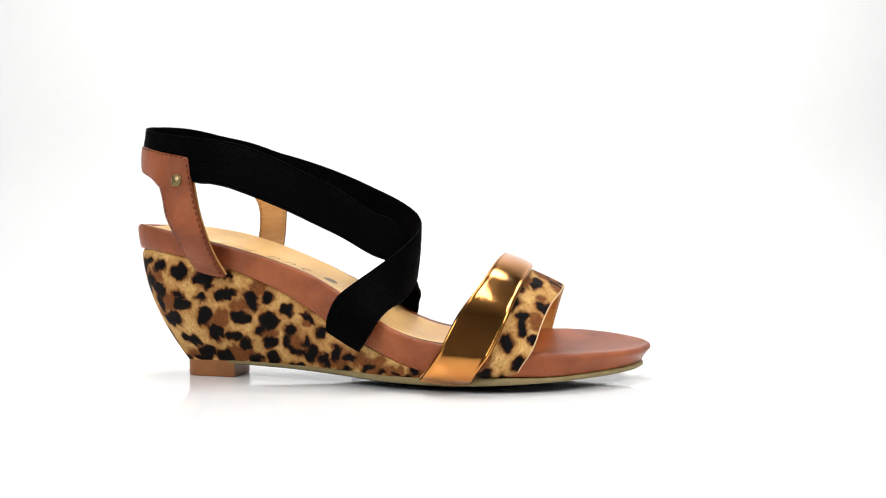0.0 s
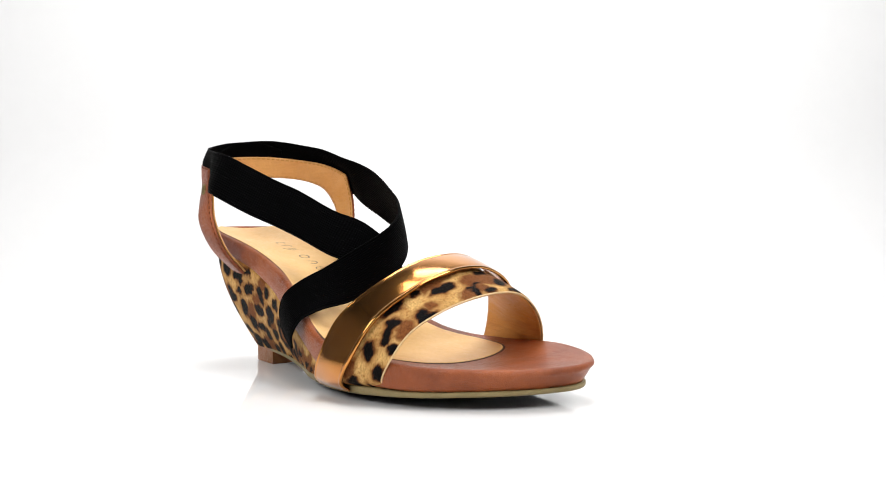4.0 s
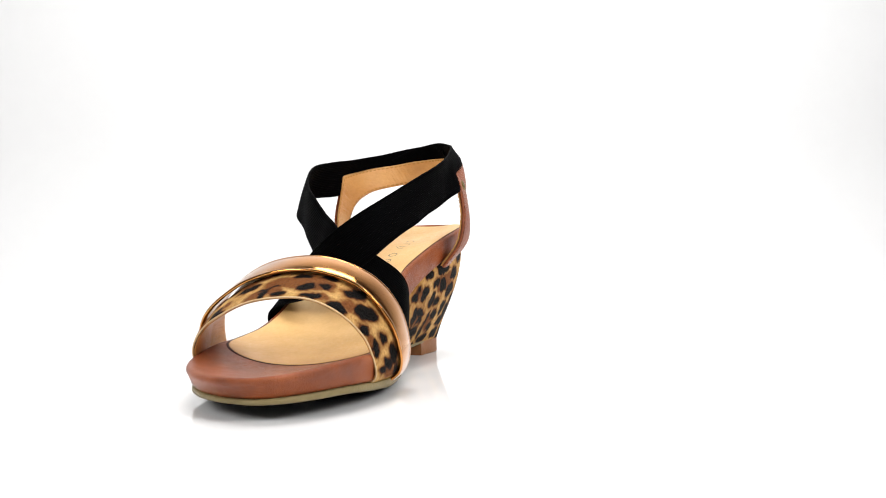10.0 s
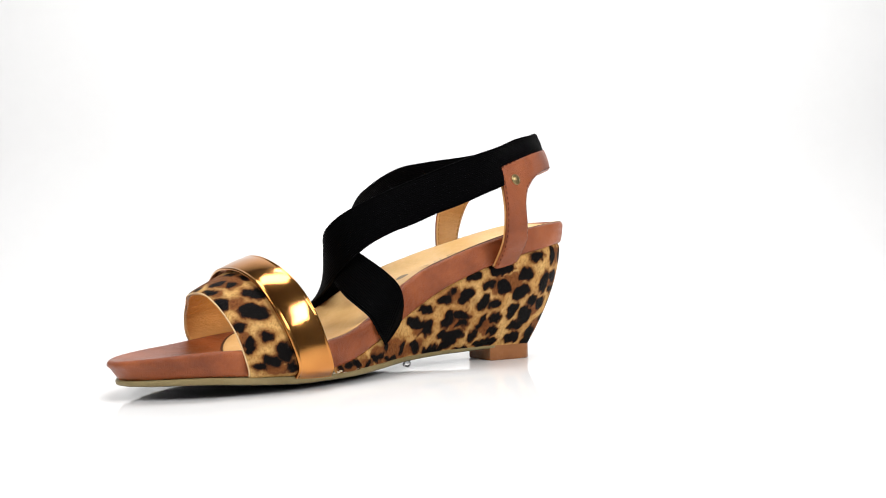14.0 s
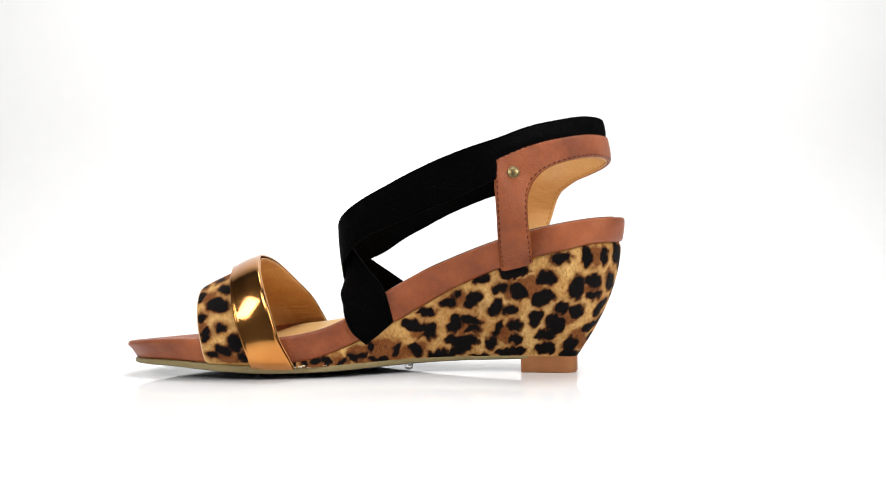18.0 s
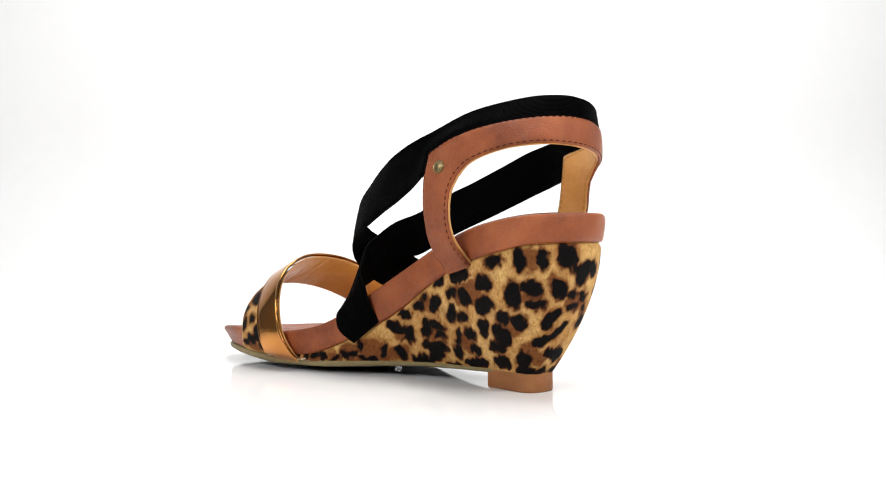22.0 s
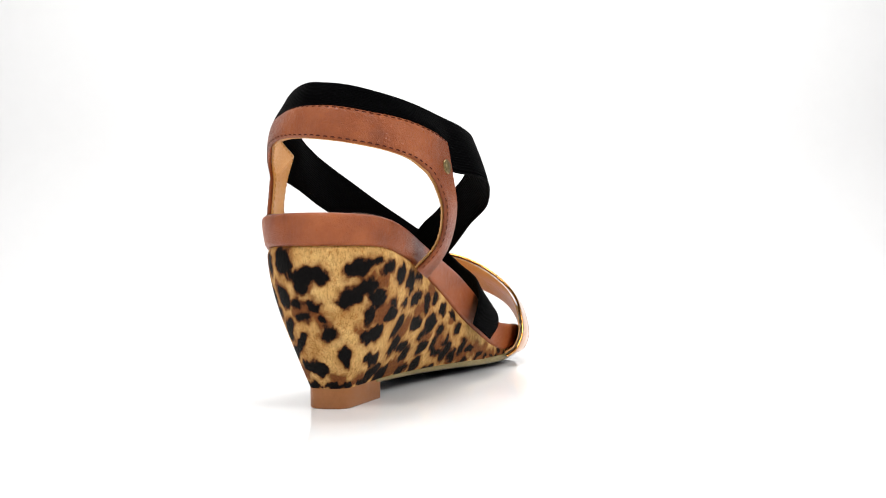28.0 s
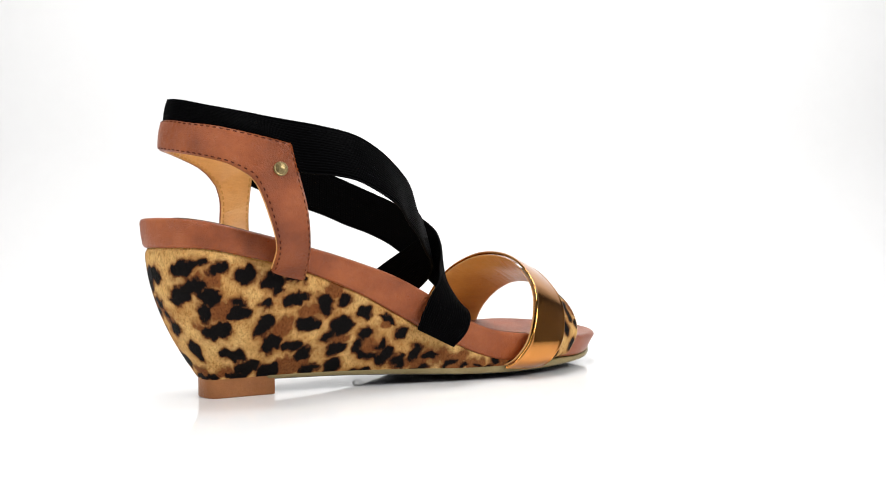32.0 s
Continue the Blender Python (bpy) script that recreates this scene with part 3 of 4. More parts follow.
def build_outsole():
    xs = stations(44, 256.3, 150)
    ya, yb = outline_y(xs)
    k = np.clip((xs - 135) / 25, 0, 1)
    wa, wb = along(WEDGE_A, xs) - 0.6, along(WEDGE_B, xs) + 0.6
    blunt = np.sqrt(np.clip(1 - (np.clip(47 - xs, 0, 3) / 3) ** 2, 0, 1))
    mid = (wa + wb) / 2
    a = (mid + (wa - mid) * blunt) * (1 - k) + ya * k
    b = (mid + (wb - mid) * blunt) * (1 - k) + yb * k
    a[-1] = b[-1] = (a[-1] + b[-1]) / 2
    top = lambda x: along(SOLE_TOP, x)
    low = lambda x: along(SOLE_LOW, x)
    ins = lambda x: np.clip((np.asarray(x) - 135) / 25, 0, 1) * (1.3 + 0.78 * toe_slant(x))
    belly = lambda x: along([(44, 0.0), (110, 1.0), (140, 2.6), (160, 2.9), (185, 3.0), (205, 2.6), (225, 1.4), (240, 0.4), (254, 0)], x)
    rows = [(lambda x: ins(x) + 1.5, top), (lambda x: ins(x) + 0.3, lambda x: top(x) - 0.1), (ins, lambda x: top(x) - 0.6), (lambda x: ins(x) + 0.2, lambda x: 0.4 * top(x) + 0.6 * low(x)),
            (lambda x: ins(x) + 0.7, lambda x: low(x) + 0.2), (lambda x: ins(x) + 1.8, lambda x: low(x) + 0.1)]
    # Added black underside: its colour stands in for the contact shade below the sole.
    shade_sheet = [(lambda x: ins(x) + 1.2, lambda x: low(x) + 0.6), (lambda x: ins(x) + 0.9, lambda x: low(x) + 0.1), (lambda x: ins(x) + 1.8, lambda x: low(x) - 0.2)]
    pad("shade_sheet", np.stack([xs, a], 1), np.stack([xs, b], 1), shade_sheet, top, low, steady(0), belly, under_shade_black, sandal, "black sheet under the sole standing in for contact shade", ((-1.5, 1.5), (0.4, 0.7)))
    return pad("outsole", np.stack([xs, a], 1), np.stack([xs, b], 1), rows, top, low, steady(0), lambda x: np.maximum(belly(x) - 0.3, 0), rubber, sandal, "thin olive-tan rubber outsole", ((-1.5, 1.5), (0.4, 0.7)))


def resampled(line, at):
    """The points of a line at the given distances along it."""
    run = np.concatenate([[0], np.cumsum(np.linalg.norm(np.diff(line, axis=0), axis=1))])
    return np.stack([np.interp(at, run, line[:, k]) for k in range(line.shape[1])], 1)


def length(line):
    return float(np.linalg.norm(np.diff(line, axis=0), axis=1).sum())


def wedge_side(top_table, low_table, n):
    """Upper and lower rim of one flank, from the back of the heel to the front tip, with the distance from the back."""
    top, low = curve(top_table, 1600), curve(low_table, 1600)
    top, low = top[top[:, 0] <= 160], low[low[:, 0] <= 160]
    at = np.linspace(0, length(top), n)
    t = resampled(top, at)
    k = int(np.searchsorted(t[:, 0], 60))
    rear = low[: int(np.searchsorted(low[:, 0], 60))]
    b = np.empty_like(t)
    b[:k] = resampled(rear, at[:k] / at[k] * length(rear))
    b[k:, 0] = t[k:, 0]
    b[k:, 1] = np.interp(t[k:, 0], low[:, 0], low[:, 1])
    return t, b, at


def wedge_grid():
    ta, ba_, ra = wedge_side(OUTER, WEDGE_A, 230)
    tb, bb, rb = wedge_side(INNER, WEDGE_B, 230)
    top = np.concatenate([ta[::-1], tb[1:]])
    low = np.concatenate([ba_[::-1], bb[1:]])
    run = np.concatenate([-ra[::-1], rb[1:]])
    way = np.gradient(top, axis=0)
    way /= np.linalg.norm(way, axis=1, keepdims=True)
    top = top + 1.9 * np.stack([-way[:, 1], way[:, 0]], 1) * -1.0
    zo = along(SOLE_TOP, low[:, 0]) - 0.4
    zt = np.maximum(along(BED_LOW, top[:, 0]) + 0.6, zo + 0.4)
    s = np.linspace(0, 1, 64)
    f = 1 - (1 - s) ** 1.85
    g = np.empty((len(top), len(s), 3))
    g[:, :, :2] = low[:, None] + (top - low)[:, None] * f[None, :, None]
    inward = np.stack([way[:, 1], -way[:, 0]], 1)
    g[:, :, :2] += inward[:, None] * (1.6 * np.clip((s - 0.93) / 0.07, 0, 1) ** 2)[None, :, None]
    g[:, :, 2] = zo[:, None] + (zt - zo)[:, None] * s
    return g, run


def build_wedge():
    g, run = wedge_grid()
    pts = g.reshape(-1, 3)
    n, m = g.shape[:2]
    faces = grid_faces(n, m, 0, True)
    faces += [tuple(i * m for i in range(n))[::-1], tuple(i * m + m - 1 for i in range(n))]
    mesh_ob("wedge_heel", local(pts), faces, leopard_print, sandal, "leopard print pony-hair wedge heel", True, None, wedge_print(pts, np.repeat(run, m)))


def build_heel_block():
    """The walking piece under the back of the wedge, flush with the wedge's lower rim."""
    side_a, side_b = curve(WEDGE_A, 900), curve(WEDGE_B, 900)
    rim_a, rim_b = side_a[side_a[:, 0] <= 49.5], side_b[side_b[:, 0] <= 49.5]
    rim_a, rim_b = resampled(rim_a, np.linspace(0, length(rim_a), 26)), resampled(rim_b, np.linspace(0, length(rim_b), 26))
    rim = np.concatenate([rim_b[::-1], rim_a[1:]])
    middle = np.array((34.0, 3.0))
    out = rim - middle
    out /= np.linalg.norm(out, axis=1, keepdims=True)
    rings = []
    for z, o in ((0.0, -0.9), (0.05, -0.45), (0.3, -0.05), (0.8, 0.1), (4.5, 0.1), (8.4, 0.15), (9.4, 0.05)):
        p = rim + out * o
        front = [(49.5 + o, p[-1][1] * (1 - f) + p[0][1] * f) for f in (0.25, 0.5, 0.75)]
        rings.append([(x, y, z) for x, y in list(map(tuple, p)) + front][::-1])
    block = loft("heel_block", rings, block_tan, sandal, "plain tan heel top piece")
    block.data.set_sharp_from_angle(angle=radians(45))


STRAP_TOP = [(55.0, -28.6, 52), (52.6, -38.2, 64), (49.2, -43.2, 80), (45.8, -42.6, 95), (43.3, -41.4, 108.3), (29.3, -38.8, 111.2), (17.3, -31.3, 114.4),
             (8.1, -19.0, 116.9), (4.6, -7.8, 118.9), (5.5, 3.1, 119.8), (10.6, 11.4, 119.9), (17.6, 19.0, 119.1), (26.7, 27.1, 117.4), (37.7, 32.9, 115),
             (49.4, 35.8, 111.3), (61.2, 35.6, 106.8), (60.8, 39.4, 94), (60.0, 40.4, 80), (59.5, 37.2, 66), (58.6, 27.4, 53)]
STRAP_LOW = [(39.0, -28.8, 56), (37.0, -38.6, 66), (31.6, -42.6, 79.4), (28.4, -40.4, 89.5), (25.8, -37.9, 94.3), (18.9, -32.5, 99.2), (10.5, -23.8, 102.4),
             (4.5, -11.9, 104.8), (2.9, -0.9, 106.4), (5.1, 7.1, 107.3), (8.8, 14.7, 107.7), (14.1, 21.3, 107.4), (21.3, 27.3, 106.2), (30.6, 32.2, 103.5),
             (37.1, 35.5, 100.1), (42.2, 37.2, 94.9), (44.9, 39.0, 87.6), (44.9, 39.9, 76), (43.8, 37.6, 67), (42.8, 28.4, 57)]


def stitching(g, nrm, lift, face, mat, parent, label):
    """Two rows of single stitches along the edges of a strap, on its outer or its inner face."""
    verts, faces = [], []
    for col in (0.085, 0.915):
        line = g[:, 0] * (1 - col) + g[:, -1] * col + nrm[:, 6] * lift
        run = np.concatenate([[0], np.cumsum(np.linalg.norm(np.diff(line, axis=0), axis=1))])
        at = 2.0
        while at < run[-1] - 2:
            a = np.array([np.interp(at, run, line[:, k]) for k in range(3)])
            b = np.array([np.interp(at + 1.9, run, line[:, k]) for k in range(3)])
            i = int(np.clip(np.searchsorted(run, at), 0, len(run) - 1))
            n = nrm[i, 6] * face
            t = (b - a) / (np.linalg.norm(b - a) + 1e-9)
            w = np.cross(n, t) * 0.38
            k = len(verts)
            for q, up in ((a, -0.12), (a + t * 0.4, 0.12), (b - t * 0.4, 0.12), (b, -0.12)):
                verts += [q + w + n * (up - 0.2), q + n * up, q - w + n * (up - 0.2)]
            for r in range(3):
                faces += [(k + 3 * r, k + 3 * r + 1, k + 3 * r + 4, k + 3 * r + 3), (k + 3 * r + 1, k + 3 * r + 2, k + 3 * r + 5, k + 3 * r + 4)]
            at += 2.9
    tagged(mesh_ob("stitching", local(verts), faces, mat, parent, label), kind="stuff")


def build_heel_strap():
    g, nrm, v = ribbon_grid(STRAP_TOP, STRAP_LOW, 190, 13, 0.6, (4, 15))
    strap = slab("heel_strap", g, nrm, v, -0.7, 1.3, brown_leather, sandal, "brown leather heel strap with stitched edges")
    lining = slab("strap_lining", g, nrm, v, -1.5, -0.7, lining_leather, sandal, "tan leather strap lining")
    stitching(g, nrm, 1.36, 1, brown_thread, strap, "dark brown stitching")
    stitching(g, nrm, -1.52, -1, tan_thread, lining, "tan stitching")
    for x, z, outer in ((37.1, 96.5, True), (51.7, 98.9, False)):
        d = np.abs(g[:, :, 0] - x) + np.abs(g[:, :, 2] - z) + 1e3 * ((g[:, :, 1] > 0) == outer)
        i, j = np.unravel_index(np.argmin(d), d.shape)
        rivet(g[i, j] + nrm[i, j] * 1.3, nrm[i, j], strap)


def rivet(at, out, parent):
    q = Vector(out).normalized().to_track_quat("Z", "Y").to_matrix()
    prof = [(0.0, 1.5), (1.0, 1.45), (1.9, 1.2), (2.4, 0.85), (2.55, 0.8), (2.75, 0.95), (3.1, 0.9), (3.3, 0.5), (3.3, -0.6)]
    verts, faces = [], []
    for r, h in prof:
        for i in range(24):
            a = 2 * math.pi * i / 24
            verts.append(Vector(at) + q @ Vector((0.9 * r * math.cos(a), 0.9 * r * math.sin(a), 0.8 * h)))
    faces = grid_faces(len(prof), 24, 0, False, True)
    mesh_ob("rivet", local([tuple(p) for p in verts]), faces, old_brass, parent, "round antique brass rivet")


OVER_U = [(107.9, -37.3, 27.4), (110.0, -39.2, 35.2), (114.3, -39.3, 42.8), (121.7, -35.4, 49.2), (129.1, -26.0, 55.7), (136.5, -17.4, 62.6), (142.8, -6.4, 70.2),
            (144.4, 1.1, 75.4), (140.4, 9.5, 81.8), (129.4, 17.2, 88.8), (114.0, 23.3, 96.1), (100.8, 28.1, 102.1), (86.4, 32.0, 108.0), (72.4, 32.9, 112.9),
            (58.0, 30.8, 117.2), (45.2, 28.4, 121.7), (34.2, 25.3, 124.5), (25.7, 19.8, 126.6), (16.0, 11.6, 128.6), (7.3, 1.6, 128.6), (6.1, -8.5, 126.4), (10.6, -20.0, 120.5)]
OVER_L = [(125.2, -42.0, 18.5), (130.6, -45.3, 25.2), (134.4, -42.8, 31.9), (136.6, -33.1, 36.0), (139.1, -22.4, 38.3), (140.7, -11.4, 41.8), (141.6, -2.2, 46.3),
            (141.1, 6.4, 52.0), (138.3, 14.9, 58.8), (131.4, 21.8, 66.3), (121.5, 25.9, 71.9), (110.0, 28.6, 76.3), (98.2, 30.4, 81.2), (84.9, 33.1, 85.8),
            (71.4, 35.7, 91.2), (60.9, 38.1, 95.6), (51.5, 39.5, 101.3)]
UNDER_U = [(113.3, 21.6, 27.7), (115.0, 26.4, 37.7), (118.2, 26.9, 46.2), (124.6, 24.6, 53.0), (131.4, 17.1, 60.0), (137.4, 9.1, 66.1), (138.7, 0.6, 71.1),
            (133.2, -7.6, 78.0), (123.7, -16.4, 83.0), (111.7, -28.5, 92.7), (101.9, -36.2, 98.3), (86.1, -43.7, 106.5), (70.8, -46.6, 112.7), (54.5, -44.7, 115.9),
            (39.1, -39.3, 118.3), (22.9, -32.2, 121.4), (12.3, -24.2, 123.9), (6.0, -11.1, 127.1), (6.4, 1.3, 128.5), (11.7, 9.2, 127.8), (18.9, 17.0, 123.6)]
UNDER_L = [(126.6, 27.5, 16.5), (132.8, 32.0, 23.0), (137.0, 30.2, 30.7), (139.4, 22.1, 35.5), (142.5, 12.6, 41.4), (141.8, 1.1, 47.2), (139.5, -7.4, 53.0),
            (133.1, -15.6, 57.9), (125.5, -22.2, 61.7), (114.8, -31.1, 69.3), (104.4, -38.2, 75.3), (90.9, -49.0, 83.1), (69.5, -54.1, 91.9), (58.3, -51.4, 94.4),
            (44.1, -43.1, 96.7)]


def sewn_in(g, depth):
    """Elastic runs between the leather and the lining wherever the heel strap covers it."""
    sheet, out, v = ribbon_grid(STRAP_TOP, STRAP_LOW, 190, 13, 0.6, (4, 15))
    flat, normals = sheet.reshape(-1, 3), out.reshape(-1, 3)
    p = g.reshape(-1, 3).copy()
    for i in range(len(p)):
        gap = np.linalg.norm(flat - p[i], axis=1)
        k = int(np.argmin(gap))
        if gap[k] > 14:
            continue
        d = float((p[i] - flat[k]) @ normals[k])
        aside = math.sqrt(max(gap[k] ** 2 - d * d, 0))
        p[i] += normals[k] * (depth - d) * math.exp(-max(aside - 1.0, 0) / 3.5)
    g = p.reshape(g.shape)
    nrm = np.cross(np.gradient(g, axis=0), np.gradient(g, axis=1))
    return g, nrm / (np.linalg.norm(nrm, axis=2, keepdims=True) + 1e-12)


def edge_cords(g, nrm, lift, parent):
    """The raised woven edges of an elastic band."""
    for col, step in ((0, 1), (-1, -2)):
        line = g[:, col] + nrm[:, col] * lift
        side = g[:, step] - g[:, col]
        side /= np.linalg.norm(side, axis=1, keepdims=True) + 1e-9
        rings = [line + side * (0.5 + 0.45 * math.cos(a)) + nrm[:, col] * 0.62 * math.sin(a) for a in np.linspace(0, 2 * math.pi, 8, endpoint=False)]
        verts = np.stack(rings, axis=1).reshape(-1, 3)
        n = len(line)
        faces = grid_faces(n, 8, 0, False, True) + [tuple(range(8))[::-1], tuple(range((n - 1) * 8, n * 8))]
        mesh_ob("edge_cord", local(verts), faces, black_cord, parent)


def build_elastics():
    tuck = lambda *at: [tuple(0.74 * np.array(STRAP_TOP[i]) + 0.26 * np.array(STRAP_LOW[i])) for i in at]
    g, nrm, v = ribbon_grid(OVER_L + tuck(13, 11, 9, 8, 7), OVER_U, 150, 15, 0.5)
    g, nrm = sewn_in(g, -0.1)
    g[-30:] -= nrm[-30:] * np.linspace(0, 0.9, 30)[:, None, None]
    edge_cords(g, nrm, 0.65, slab("elastic_strap", g, nrm, v, 0.1, 1.2, black_elastic, sandal, "wide black ribbed elastic strap"))
    g, nrm, v = ribbon_grid(UNDER_U, UNDER_L + tuck(5, 6, 8, 9, 10, 11), 150, 15, 0.5)
    g, nrm = sewn_in(g, 0.6)
    edge_cords(g, nrm, -0.55, slab("elastic_strap", g, nrm, v, -1.1, 0.0, black_elastic, sandal, "wide black ribbed elastic strap"))


GOLD_BACK = [(153.5, -45.2, 7.5), (157.1, -49.6, 11.3), (163.6, -51.5, 20.0), (171.4, -47.2, 35.1), (178.8, -36.0, 46.4), (183.8, -18.3, 56.1), (185.8, 0.5, 59.8),
            (183.3, 16.4, 58.3), (178.3, 31.7, 50.5), (172.5, 40.2, 38.1), (166.8, 42.7, 21.8), (162.4, 39.5, 11.3), (161.3, 35.1, 6.6)]
GOLD_FRONT = [(176.8, -45.1, 6.1), (179.5, -50.7, 9.8), (186.6, -51.3, 18.8), (193.5, -43.9, 34.1), (198.1, -26.1, 46.3), (200.2, -10.4, 52.0), (200.1, 2.2, 53.8),
            (198.1, 16.2, 52.7), (194.5, 31.3, 46.0), (189.5, 41.6, 32.4), (184.9, 44.5, 19.6), (182.4, 43.4, 12.0), (182.3, 39.6, 8.2)]
PRINT_FRONT = [(197.0, -42.3, 9.0), (197.8, -45.4, 11.7), (203.8, -44.9, 20.7), (207.2, -37.6, 30.6), (210.4, -24.5, 38.0), (214.0, -10.8, 42.8), (214.7, 4.3, 44.8),
            (214.4, 18.3, 43.8), (212.0, 30.5, 37.7), (208.8, 39.1, 28.3), (205.7, 42.5, 17.3), (204.1, 42.1, 11.2), (203.4, 37.8, 8.6)]
PRINT_BACK = [(171.8, -44.4, 7.5), (174.5, -49.9, 10.3), (181.6, -50.6, 19.3), (188.5, -43.3, 34.6), (193.1, -25.7, 46.8), (195.2, -10.3, 52.5), (195.1, 2.2, 54.3),
            (193.1, 16.0, 53.2), (189.5, 30.9, 46.5), (184.5, 41.0, 33.0), (179.9, 43.8, 20.1), (177.4, 42.8, 12.5), (177.3, 39.0, 8.0)]

def strap_print(along_strap, across):
    u, v = ragged(along_strap, across, 0.0, 1.5, 0.2, 4)
    u, v = ragged(u, v, 5.0, 0.8, 0.42, 5)
    return {"spot": depth_in(u, v, STRAP_SPOTS + STRAP_FAR), "rose": depth_in(u, v, STRAP_ROSE)}


def piping(line, radius, parent, label):
    """A thin round edge along a strap."""
    way = np.gradient(line, axis=0)
    way /= np.linalg.norm(way, axis=1, keepdims=True)
    side = np.cross(way, (1.0, 0, 0))
    side /= np.linalg.norm(side, axis=1, keepdims=True)
    over = np.cross(way, side)
    rings = [line + radius * (side * math.cos(a) + over * math.sin(a)) for a in np.linspace(0, 2 * math.pi, 8, endpoint=False)]
    n = len(line)
    faces = grid_faces(n, 8, 0, True, True) + [tuple(range(8)), tuple(range((n - 1) * 8, n * 8))[::-1]]
    mesh_ob("edge_piping", local(np.stack(rings, axis=1).reshape(-1, 3)), faces, pale_edge, parent, label)


def build_toe_straps():
    g, nrm, v = ribbon_grid(PRINT_FRONT, PRINT_BACK, 170, 45, 0.3)
    strap = slab("print_strap", g, nrm, v, -0.2, 0.9, leopard_print, sandal, "leopard print toe strap", strap_print)
    piping(g[3:-3, 0] + nrm[3:-3, 0] * 0.1, 0.42, strap, "pale cut edge of the strap")
    front, seam, back = curve(PRINT_FRONT, 170)[:, None], curve(PRINT_BACK, 170)[:, None], curve(GOLD_BACK, 170)[:, None]
    v = np.linspace(0, 1, 41)
    near, far = np.clip(v / 0.6, 0, 1)[None, :, None], np.clip(v / 0.4 - 1.5, 0, 1)[None, :, None]
    g = front * (1 - near) + seam * (near - far) + back * far
    nrm = np.cross(np.gradient(g, axis=0), np.gradient(g, axis=1))
    nrm /= np.linalg.norm(nrm, axis=2, keepdims=True)
    g = g + nrm * (0.7 * far)
    slab("strap_lining", g, nrm, v, -1.1, -0.2, lining_leather, sandal, "tan leather toe strap lining")
    g, nrm, v = ribbon_grid(GOLD_FRONT, GOLD_BACK, 150, 45, 0.7)
    g = g + nrm * (0.45 * np.exp(-(((np.minimum(v, 1 - v) - 0.045) / 0.03) ** 2)))[None, :, None]
    slab("metallic_strap", g, nrm, v, 0.6, 2.0, bronze_foil, sandal, "shiny bronze metallic toe strap")


def surface_strip(tree, line, width, lift=0.12):
    """A flat inked stroke along a line of (x, y), laid on a surface."""
    p = curve([(x, y, 0) for x, y in line], 4 * len(line))
    way = np.gradient(p, axis=0)
    way /= np.linalg.norm(way, axis=1, keepdims=True) + 1e-9
    side = np.stack([-way[:, 1], way[:, 0], 0 * way[:, 0]], 1)
    taper = width / 2 * np.sqrt(np.clip(1 - np.linspace(-1, 1, len(p)) ** 6, 0.05, 1))
    verts = []
    for q, n, w in zip(p, side, taper):
        for e in (-1, 0, 1):
            a = local(q + n * e * w)
            hit = tree.ray_cast(Vector((a[0], a[1], 0.2)), Vector((0, 0, -1)))[0]
            verts.append((a[0], a[1], hit.z + lift * 0.001))
    return verts, grid_faces(len(p), 3, 0, True)


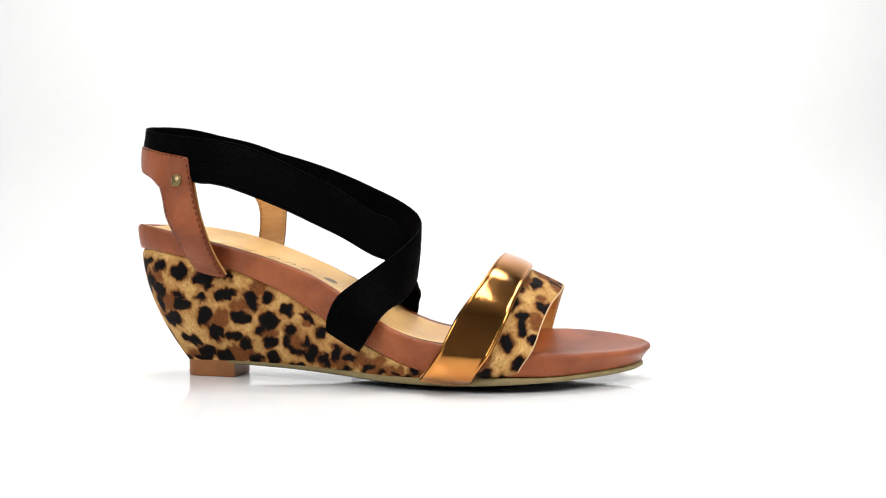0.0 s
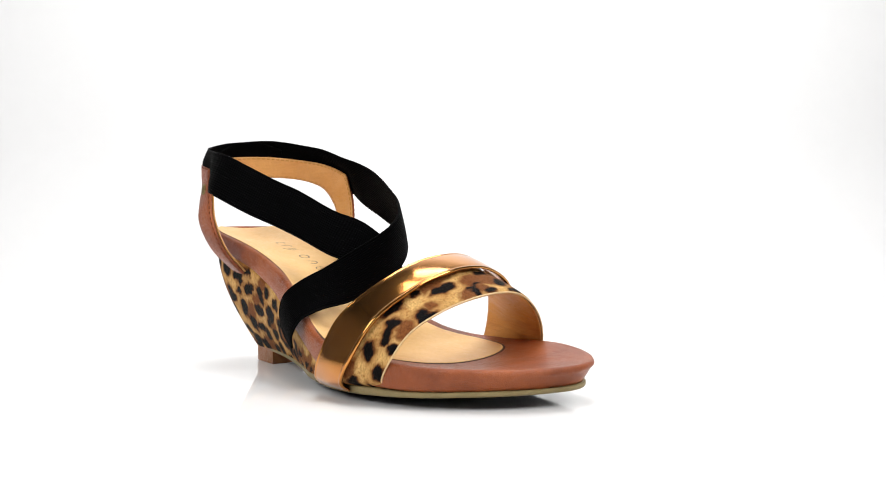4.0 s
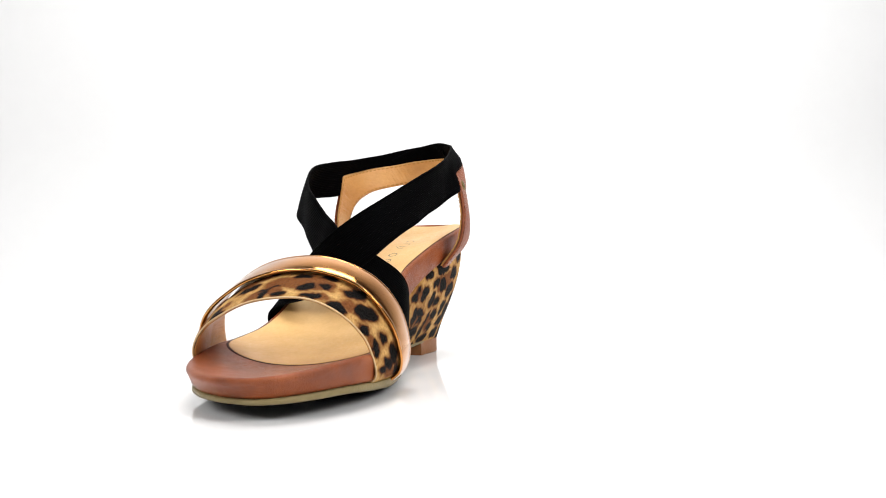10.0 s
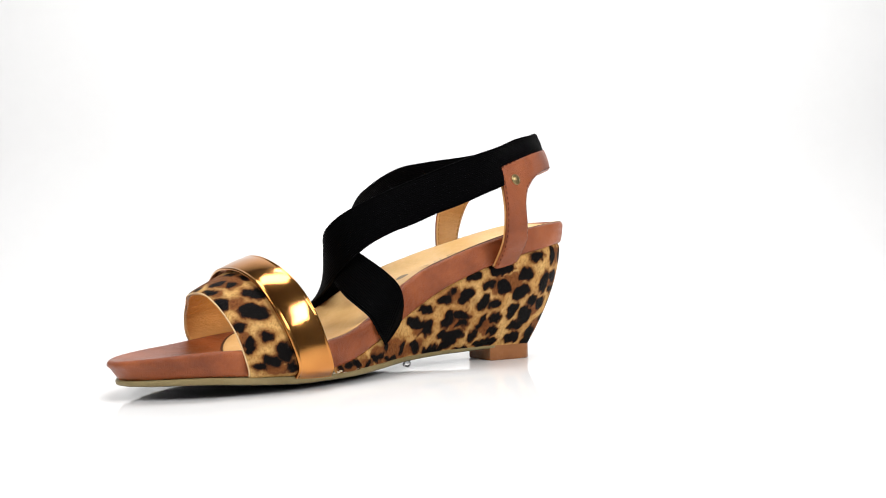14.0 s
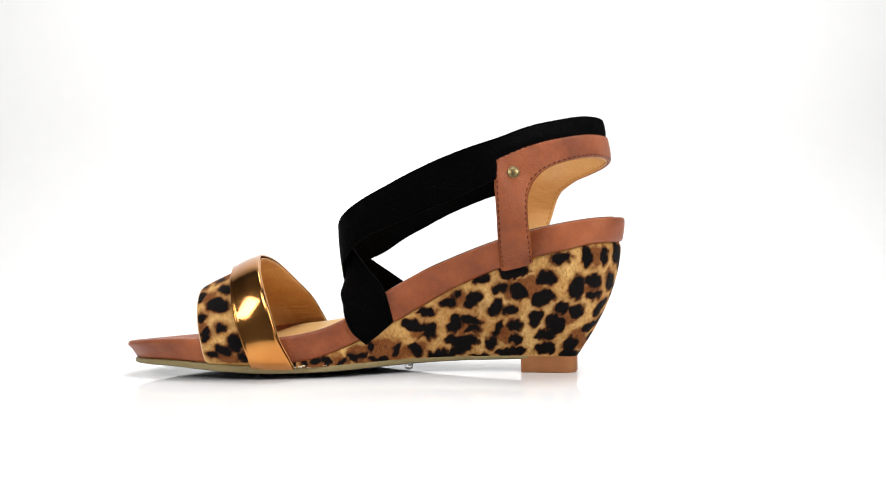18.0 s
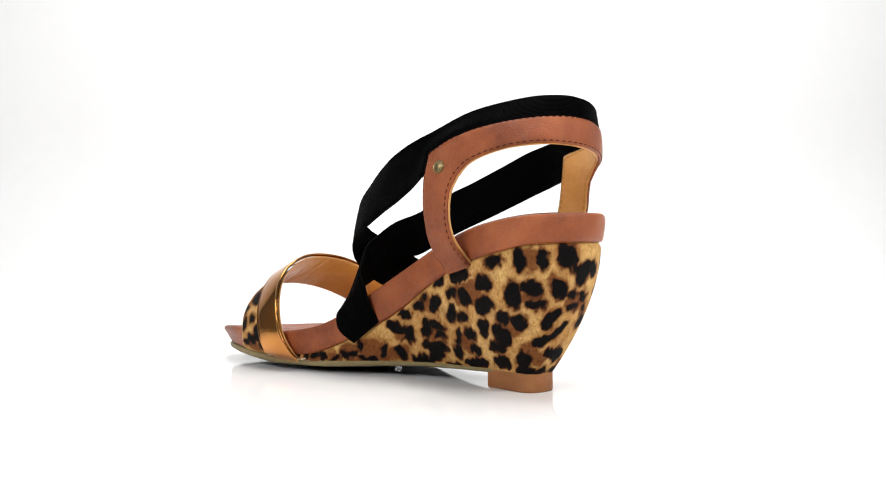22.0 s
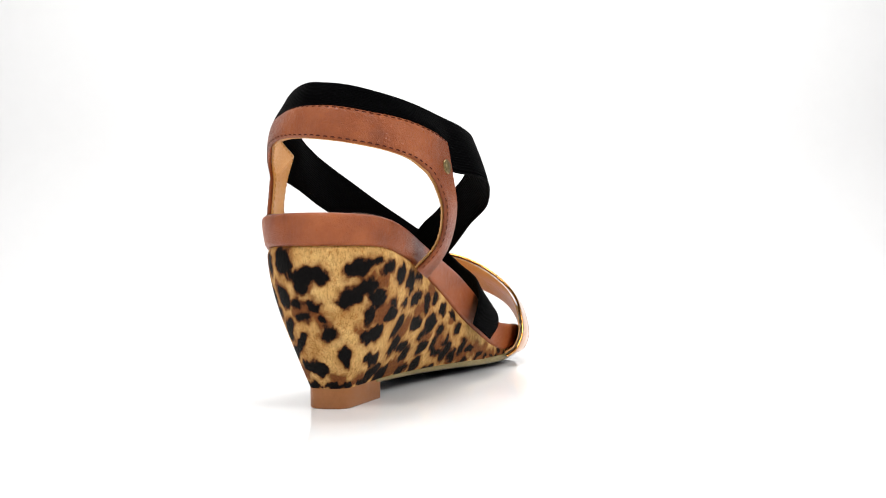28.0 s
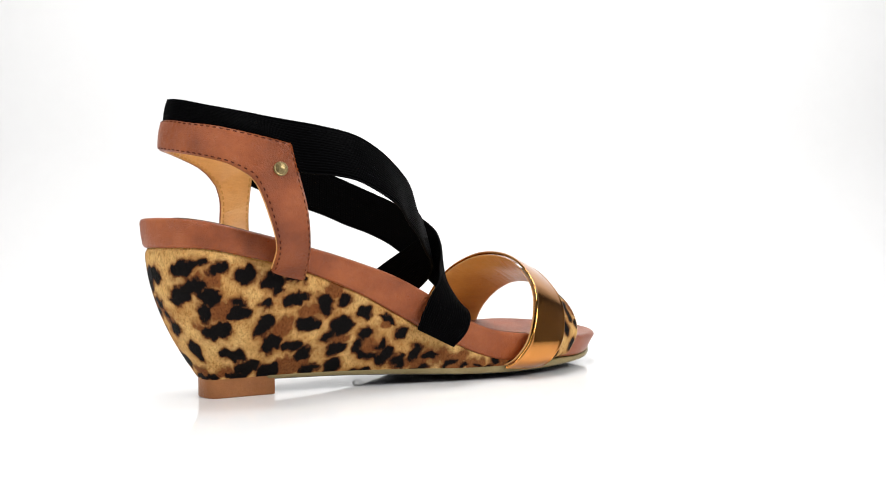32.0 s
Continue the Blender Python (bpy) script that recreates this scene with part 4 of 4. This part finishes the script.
def build_insole_print(insole):
    """A row of slanted strokes and an oval stamp: the worn print on the insole."""
    tree = BVHTree.FromPolygons([v.co.copy() for v in insole.data.vertices], [tuple(p.vertices) for p in insole.data.polygons])
    up, hook = [(1.4, 3.6), (0.2, 0), (-1.2, -3.6)], [(1.2, 2.6), (2.6, 3.4), (3.8, 2.4)]
    bow, arch = [(3.4, 2.4), (1.6, 3.5), (-0.4, 1.4), (-0.8, -1.6), (0.8, -3.2), (3.0, -2.4)], [(-1.0, -3.0), (0.6, 2.6), (2.6, 3.3), (3.6, 1.6), (2.6, -3.0)]
    shut = [(1.6, 3.5), (3.8, 2.6), (4.0, -0.4), (2.6, -3.0), (0.8, -3.2)]
    for x, strokes, ink in ((41.5, (bow,), worn_ink), (48.5, (up, hook), worn_ink), (55, (up, [(4.4, 3.6), (2.4, -2.4), (-1.5, -6.4)]), print_ink), (68.5, (bow, shut), print_ink), (77.5, (arch,), print_ink), (86.5, (bow, [(0.2, 0.2), (2.8, 0.6)]), print_ink)):
        verts, faces = [], []
        for line in strokes:
            v, f = surface_strip(tree, [(x - 2 + dx, 2.0 - 0.05 * (x - 45) + 0.72 * dy) for dx, dy in line], 0.55)
            faces += [tuple(i + len(verts) for i in q) for q in f]
            verts += v
        mesh_ob("printed_mark", verts, faces, ink, insole, "dark printed stroke")
    ring = []
    for i in range(28):
        a = 2 * math.pi * i / 28
        q = local((99.0 + 3.4 * math.cos(a), -2.0 + 3.2 * math.sin(a), 0))
        ring.append((q[0], q[1], tree.ray_cast(Vector((q[0], q[1], 0.2)), Vector((0, 0, -1)))[0].z + 0.00012))
    centre = local((99.0, -2.0, 0))
    ring.append((centre[0], centre[1], tree.ray_cast(Vector((centre[0], centre[1], 0.2)), Vector((0, 0, -1)))[0].z + 0.00012))
    mesh_ob("oval_stamp", ring, [(i, (i + 1) % 28, 28) for i in range(28)], worn_ink, insole, "grey oval stamp")


def blob(name, at, size, mat, parent, label, seed):
    """A small uneven drop."""
    bm = bmesh.new()
    bmesh.ops.create_icosphere(bm, subdivisions=2, radius=1.0)
    for v in bm.verts:
        w = 1 + 0.25 * noise.noise(v.co * 1.7 + Vector((seed, 0, 0)))
        v.co = Vector((v.co.x * size[0] * w, v.co.y * size[1] * w, v.co.z * size[2] * w)) + Vector(at)
    verts = [tuple(v.co) for v in bm.verts]
    faces = [tuple(v.index for v in f.verts) for f in bm.faces]
    bm.free()
    mesh_ob(name, local(verts), faces, mat, parent, label)


def build_glue(outsole):
    blob("glue_drop", (106.7, 14.8, 3.9), (2.3, 1.7, 1.9), clear_glue, outsole, "clear hardened glue drop", 1)
    rng = random.Random(9)
    for k in range(13):
        x = 146 + k * 2.1 + rng.uniform(-0.5, 0.5)
        a, b = outline_y(np.array([x]))
        blob("glue_bead", (x, float(b[0]) - 0.9, float(along(SOLE_TOP, x)) + rng.uniform(-0.4, 0.4)), (rng.uniform(0.7, 1.5), 0.6, rng.uniform(0.25, 0.55)), dried_glue, outsole, "", k)


outsole = build_outsole()
build_glue(outsole)
build_heel_block()
build_wedge()
build_footbed()
insole = build_insole()
build_gap_shade(insole)
build_insole_print(insole)
build_toe_straps()
build_heel_strap()
build_elastics()


# ---- movement ----
TURN = [-14.59, -24.14, -33.68, -43.20, -52.72, -62.32, -71.96, -81.62, -91.33, -101.11, -110.93, -120.78, -130.62, -140.42, -150.22, -160.03, -169.85,
        -179.68, -189.52, -199.40, -209.29, -219.19, -229.08, -238.90, -248.71, -258.52, -268.33, -278.16, -288.01, -297.91, -307.77, -317.51, -327.20]


def motions():
    walk(sandal, [(float(t), pose(0, 0, 0, 0, 0, a)) for t, a in enumerate(TURN)])


motions()
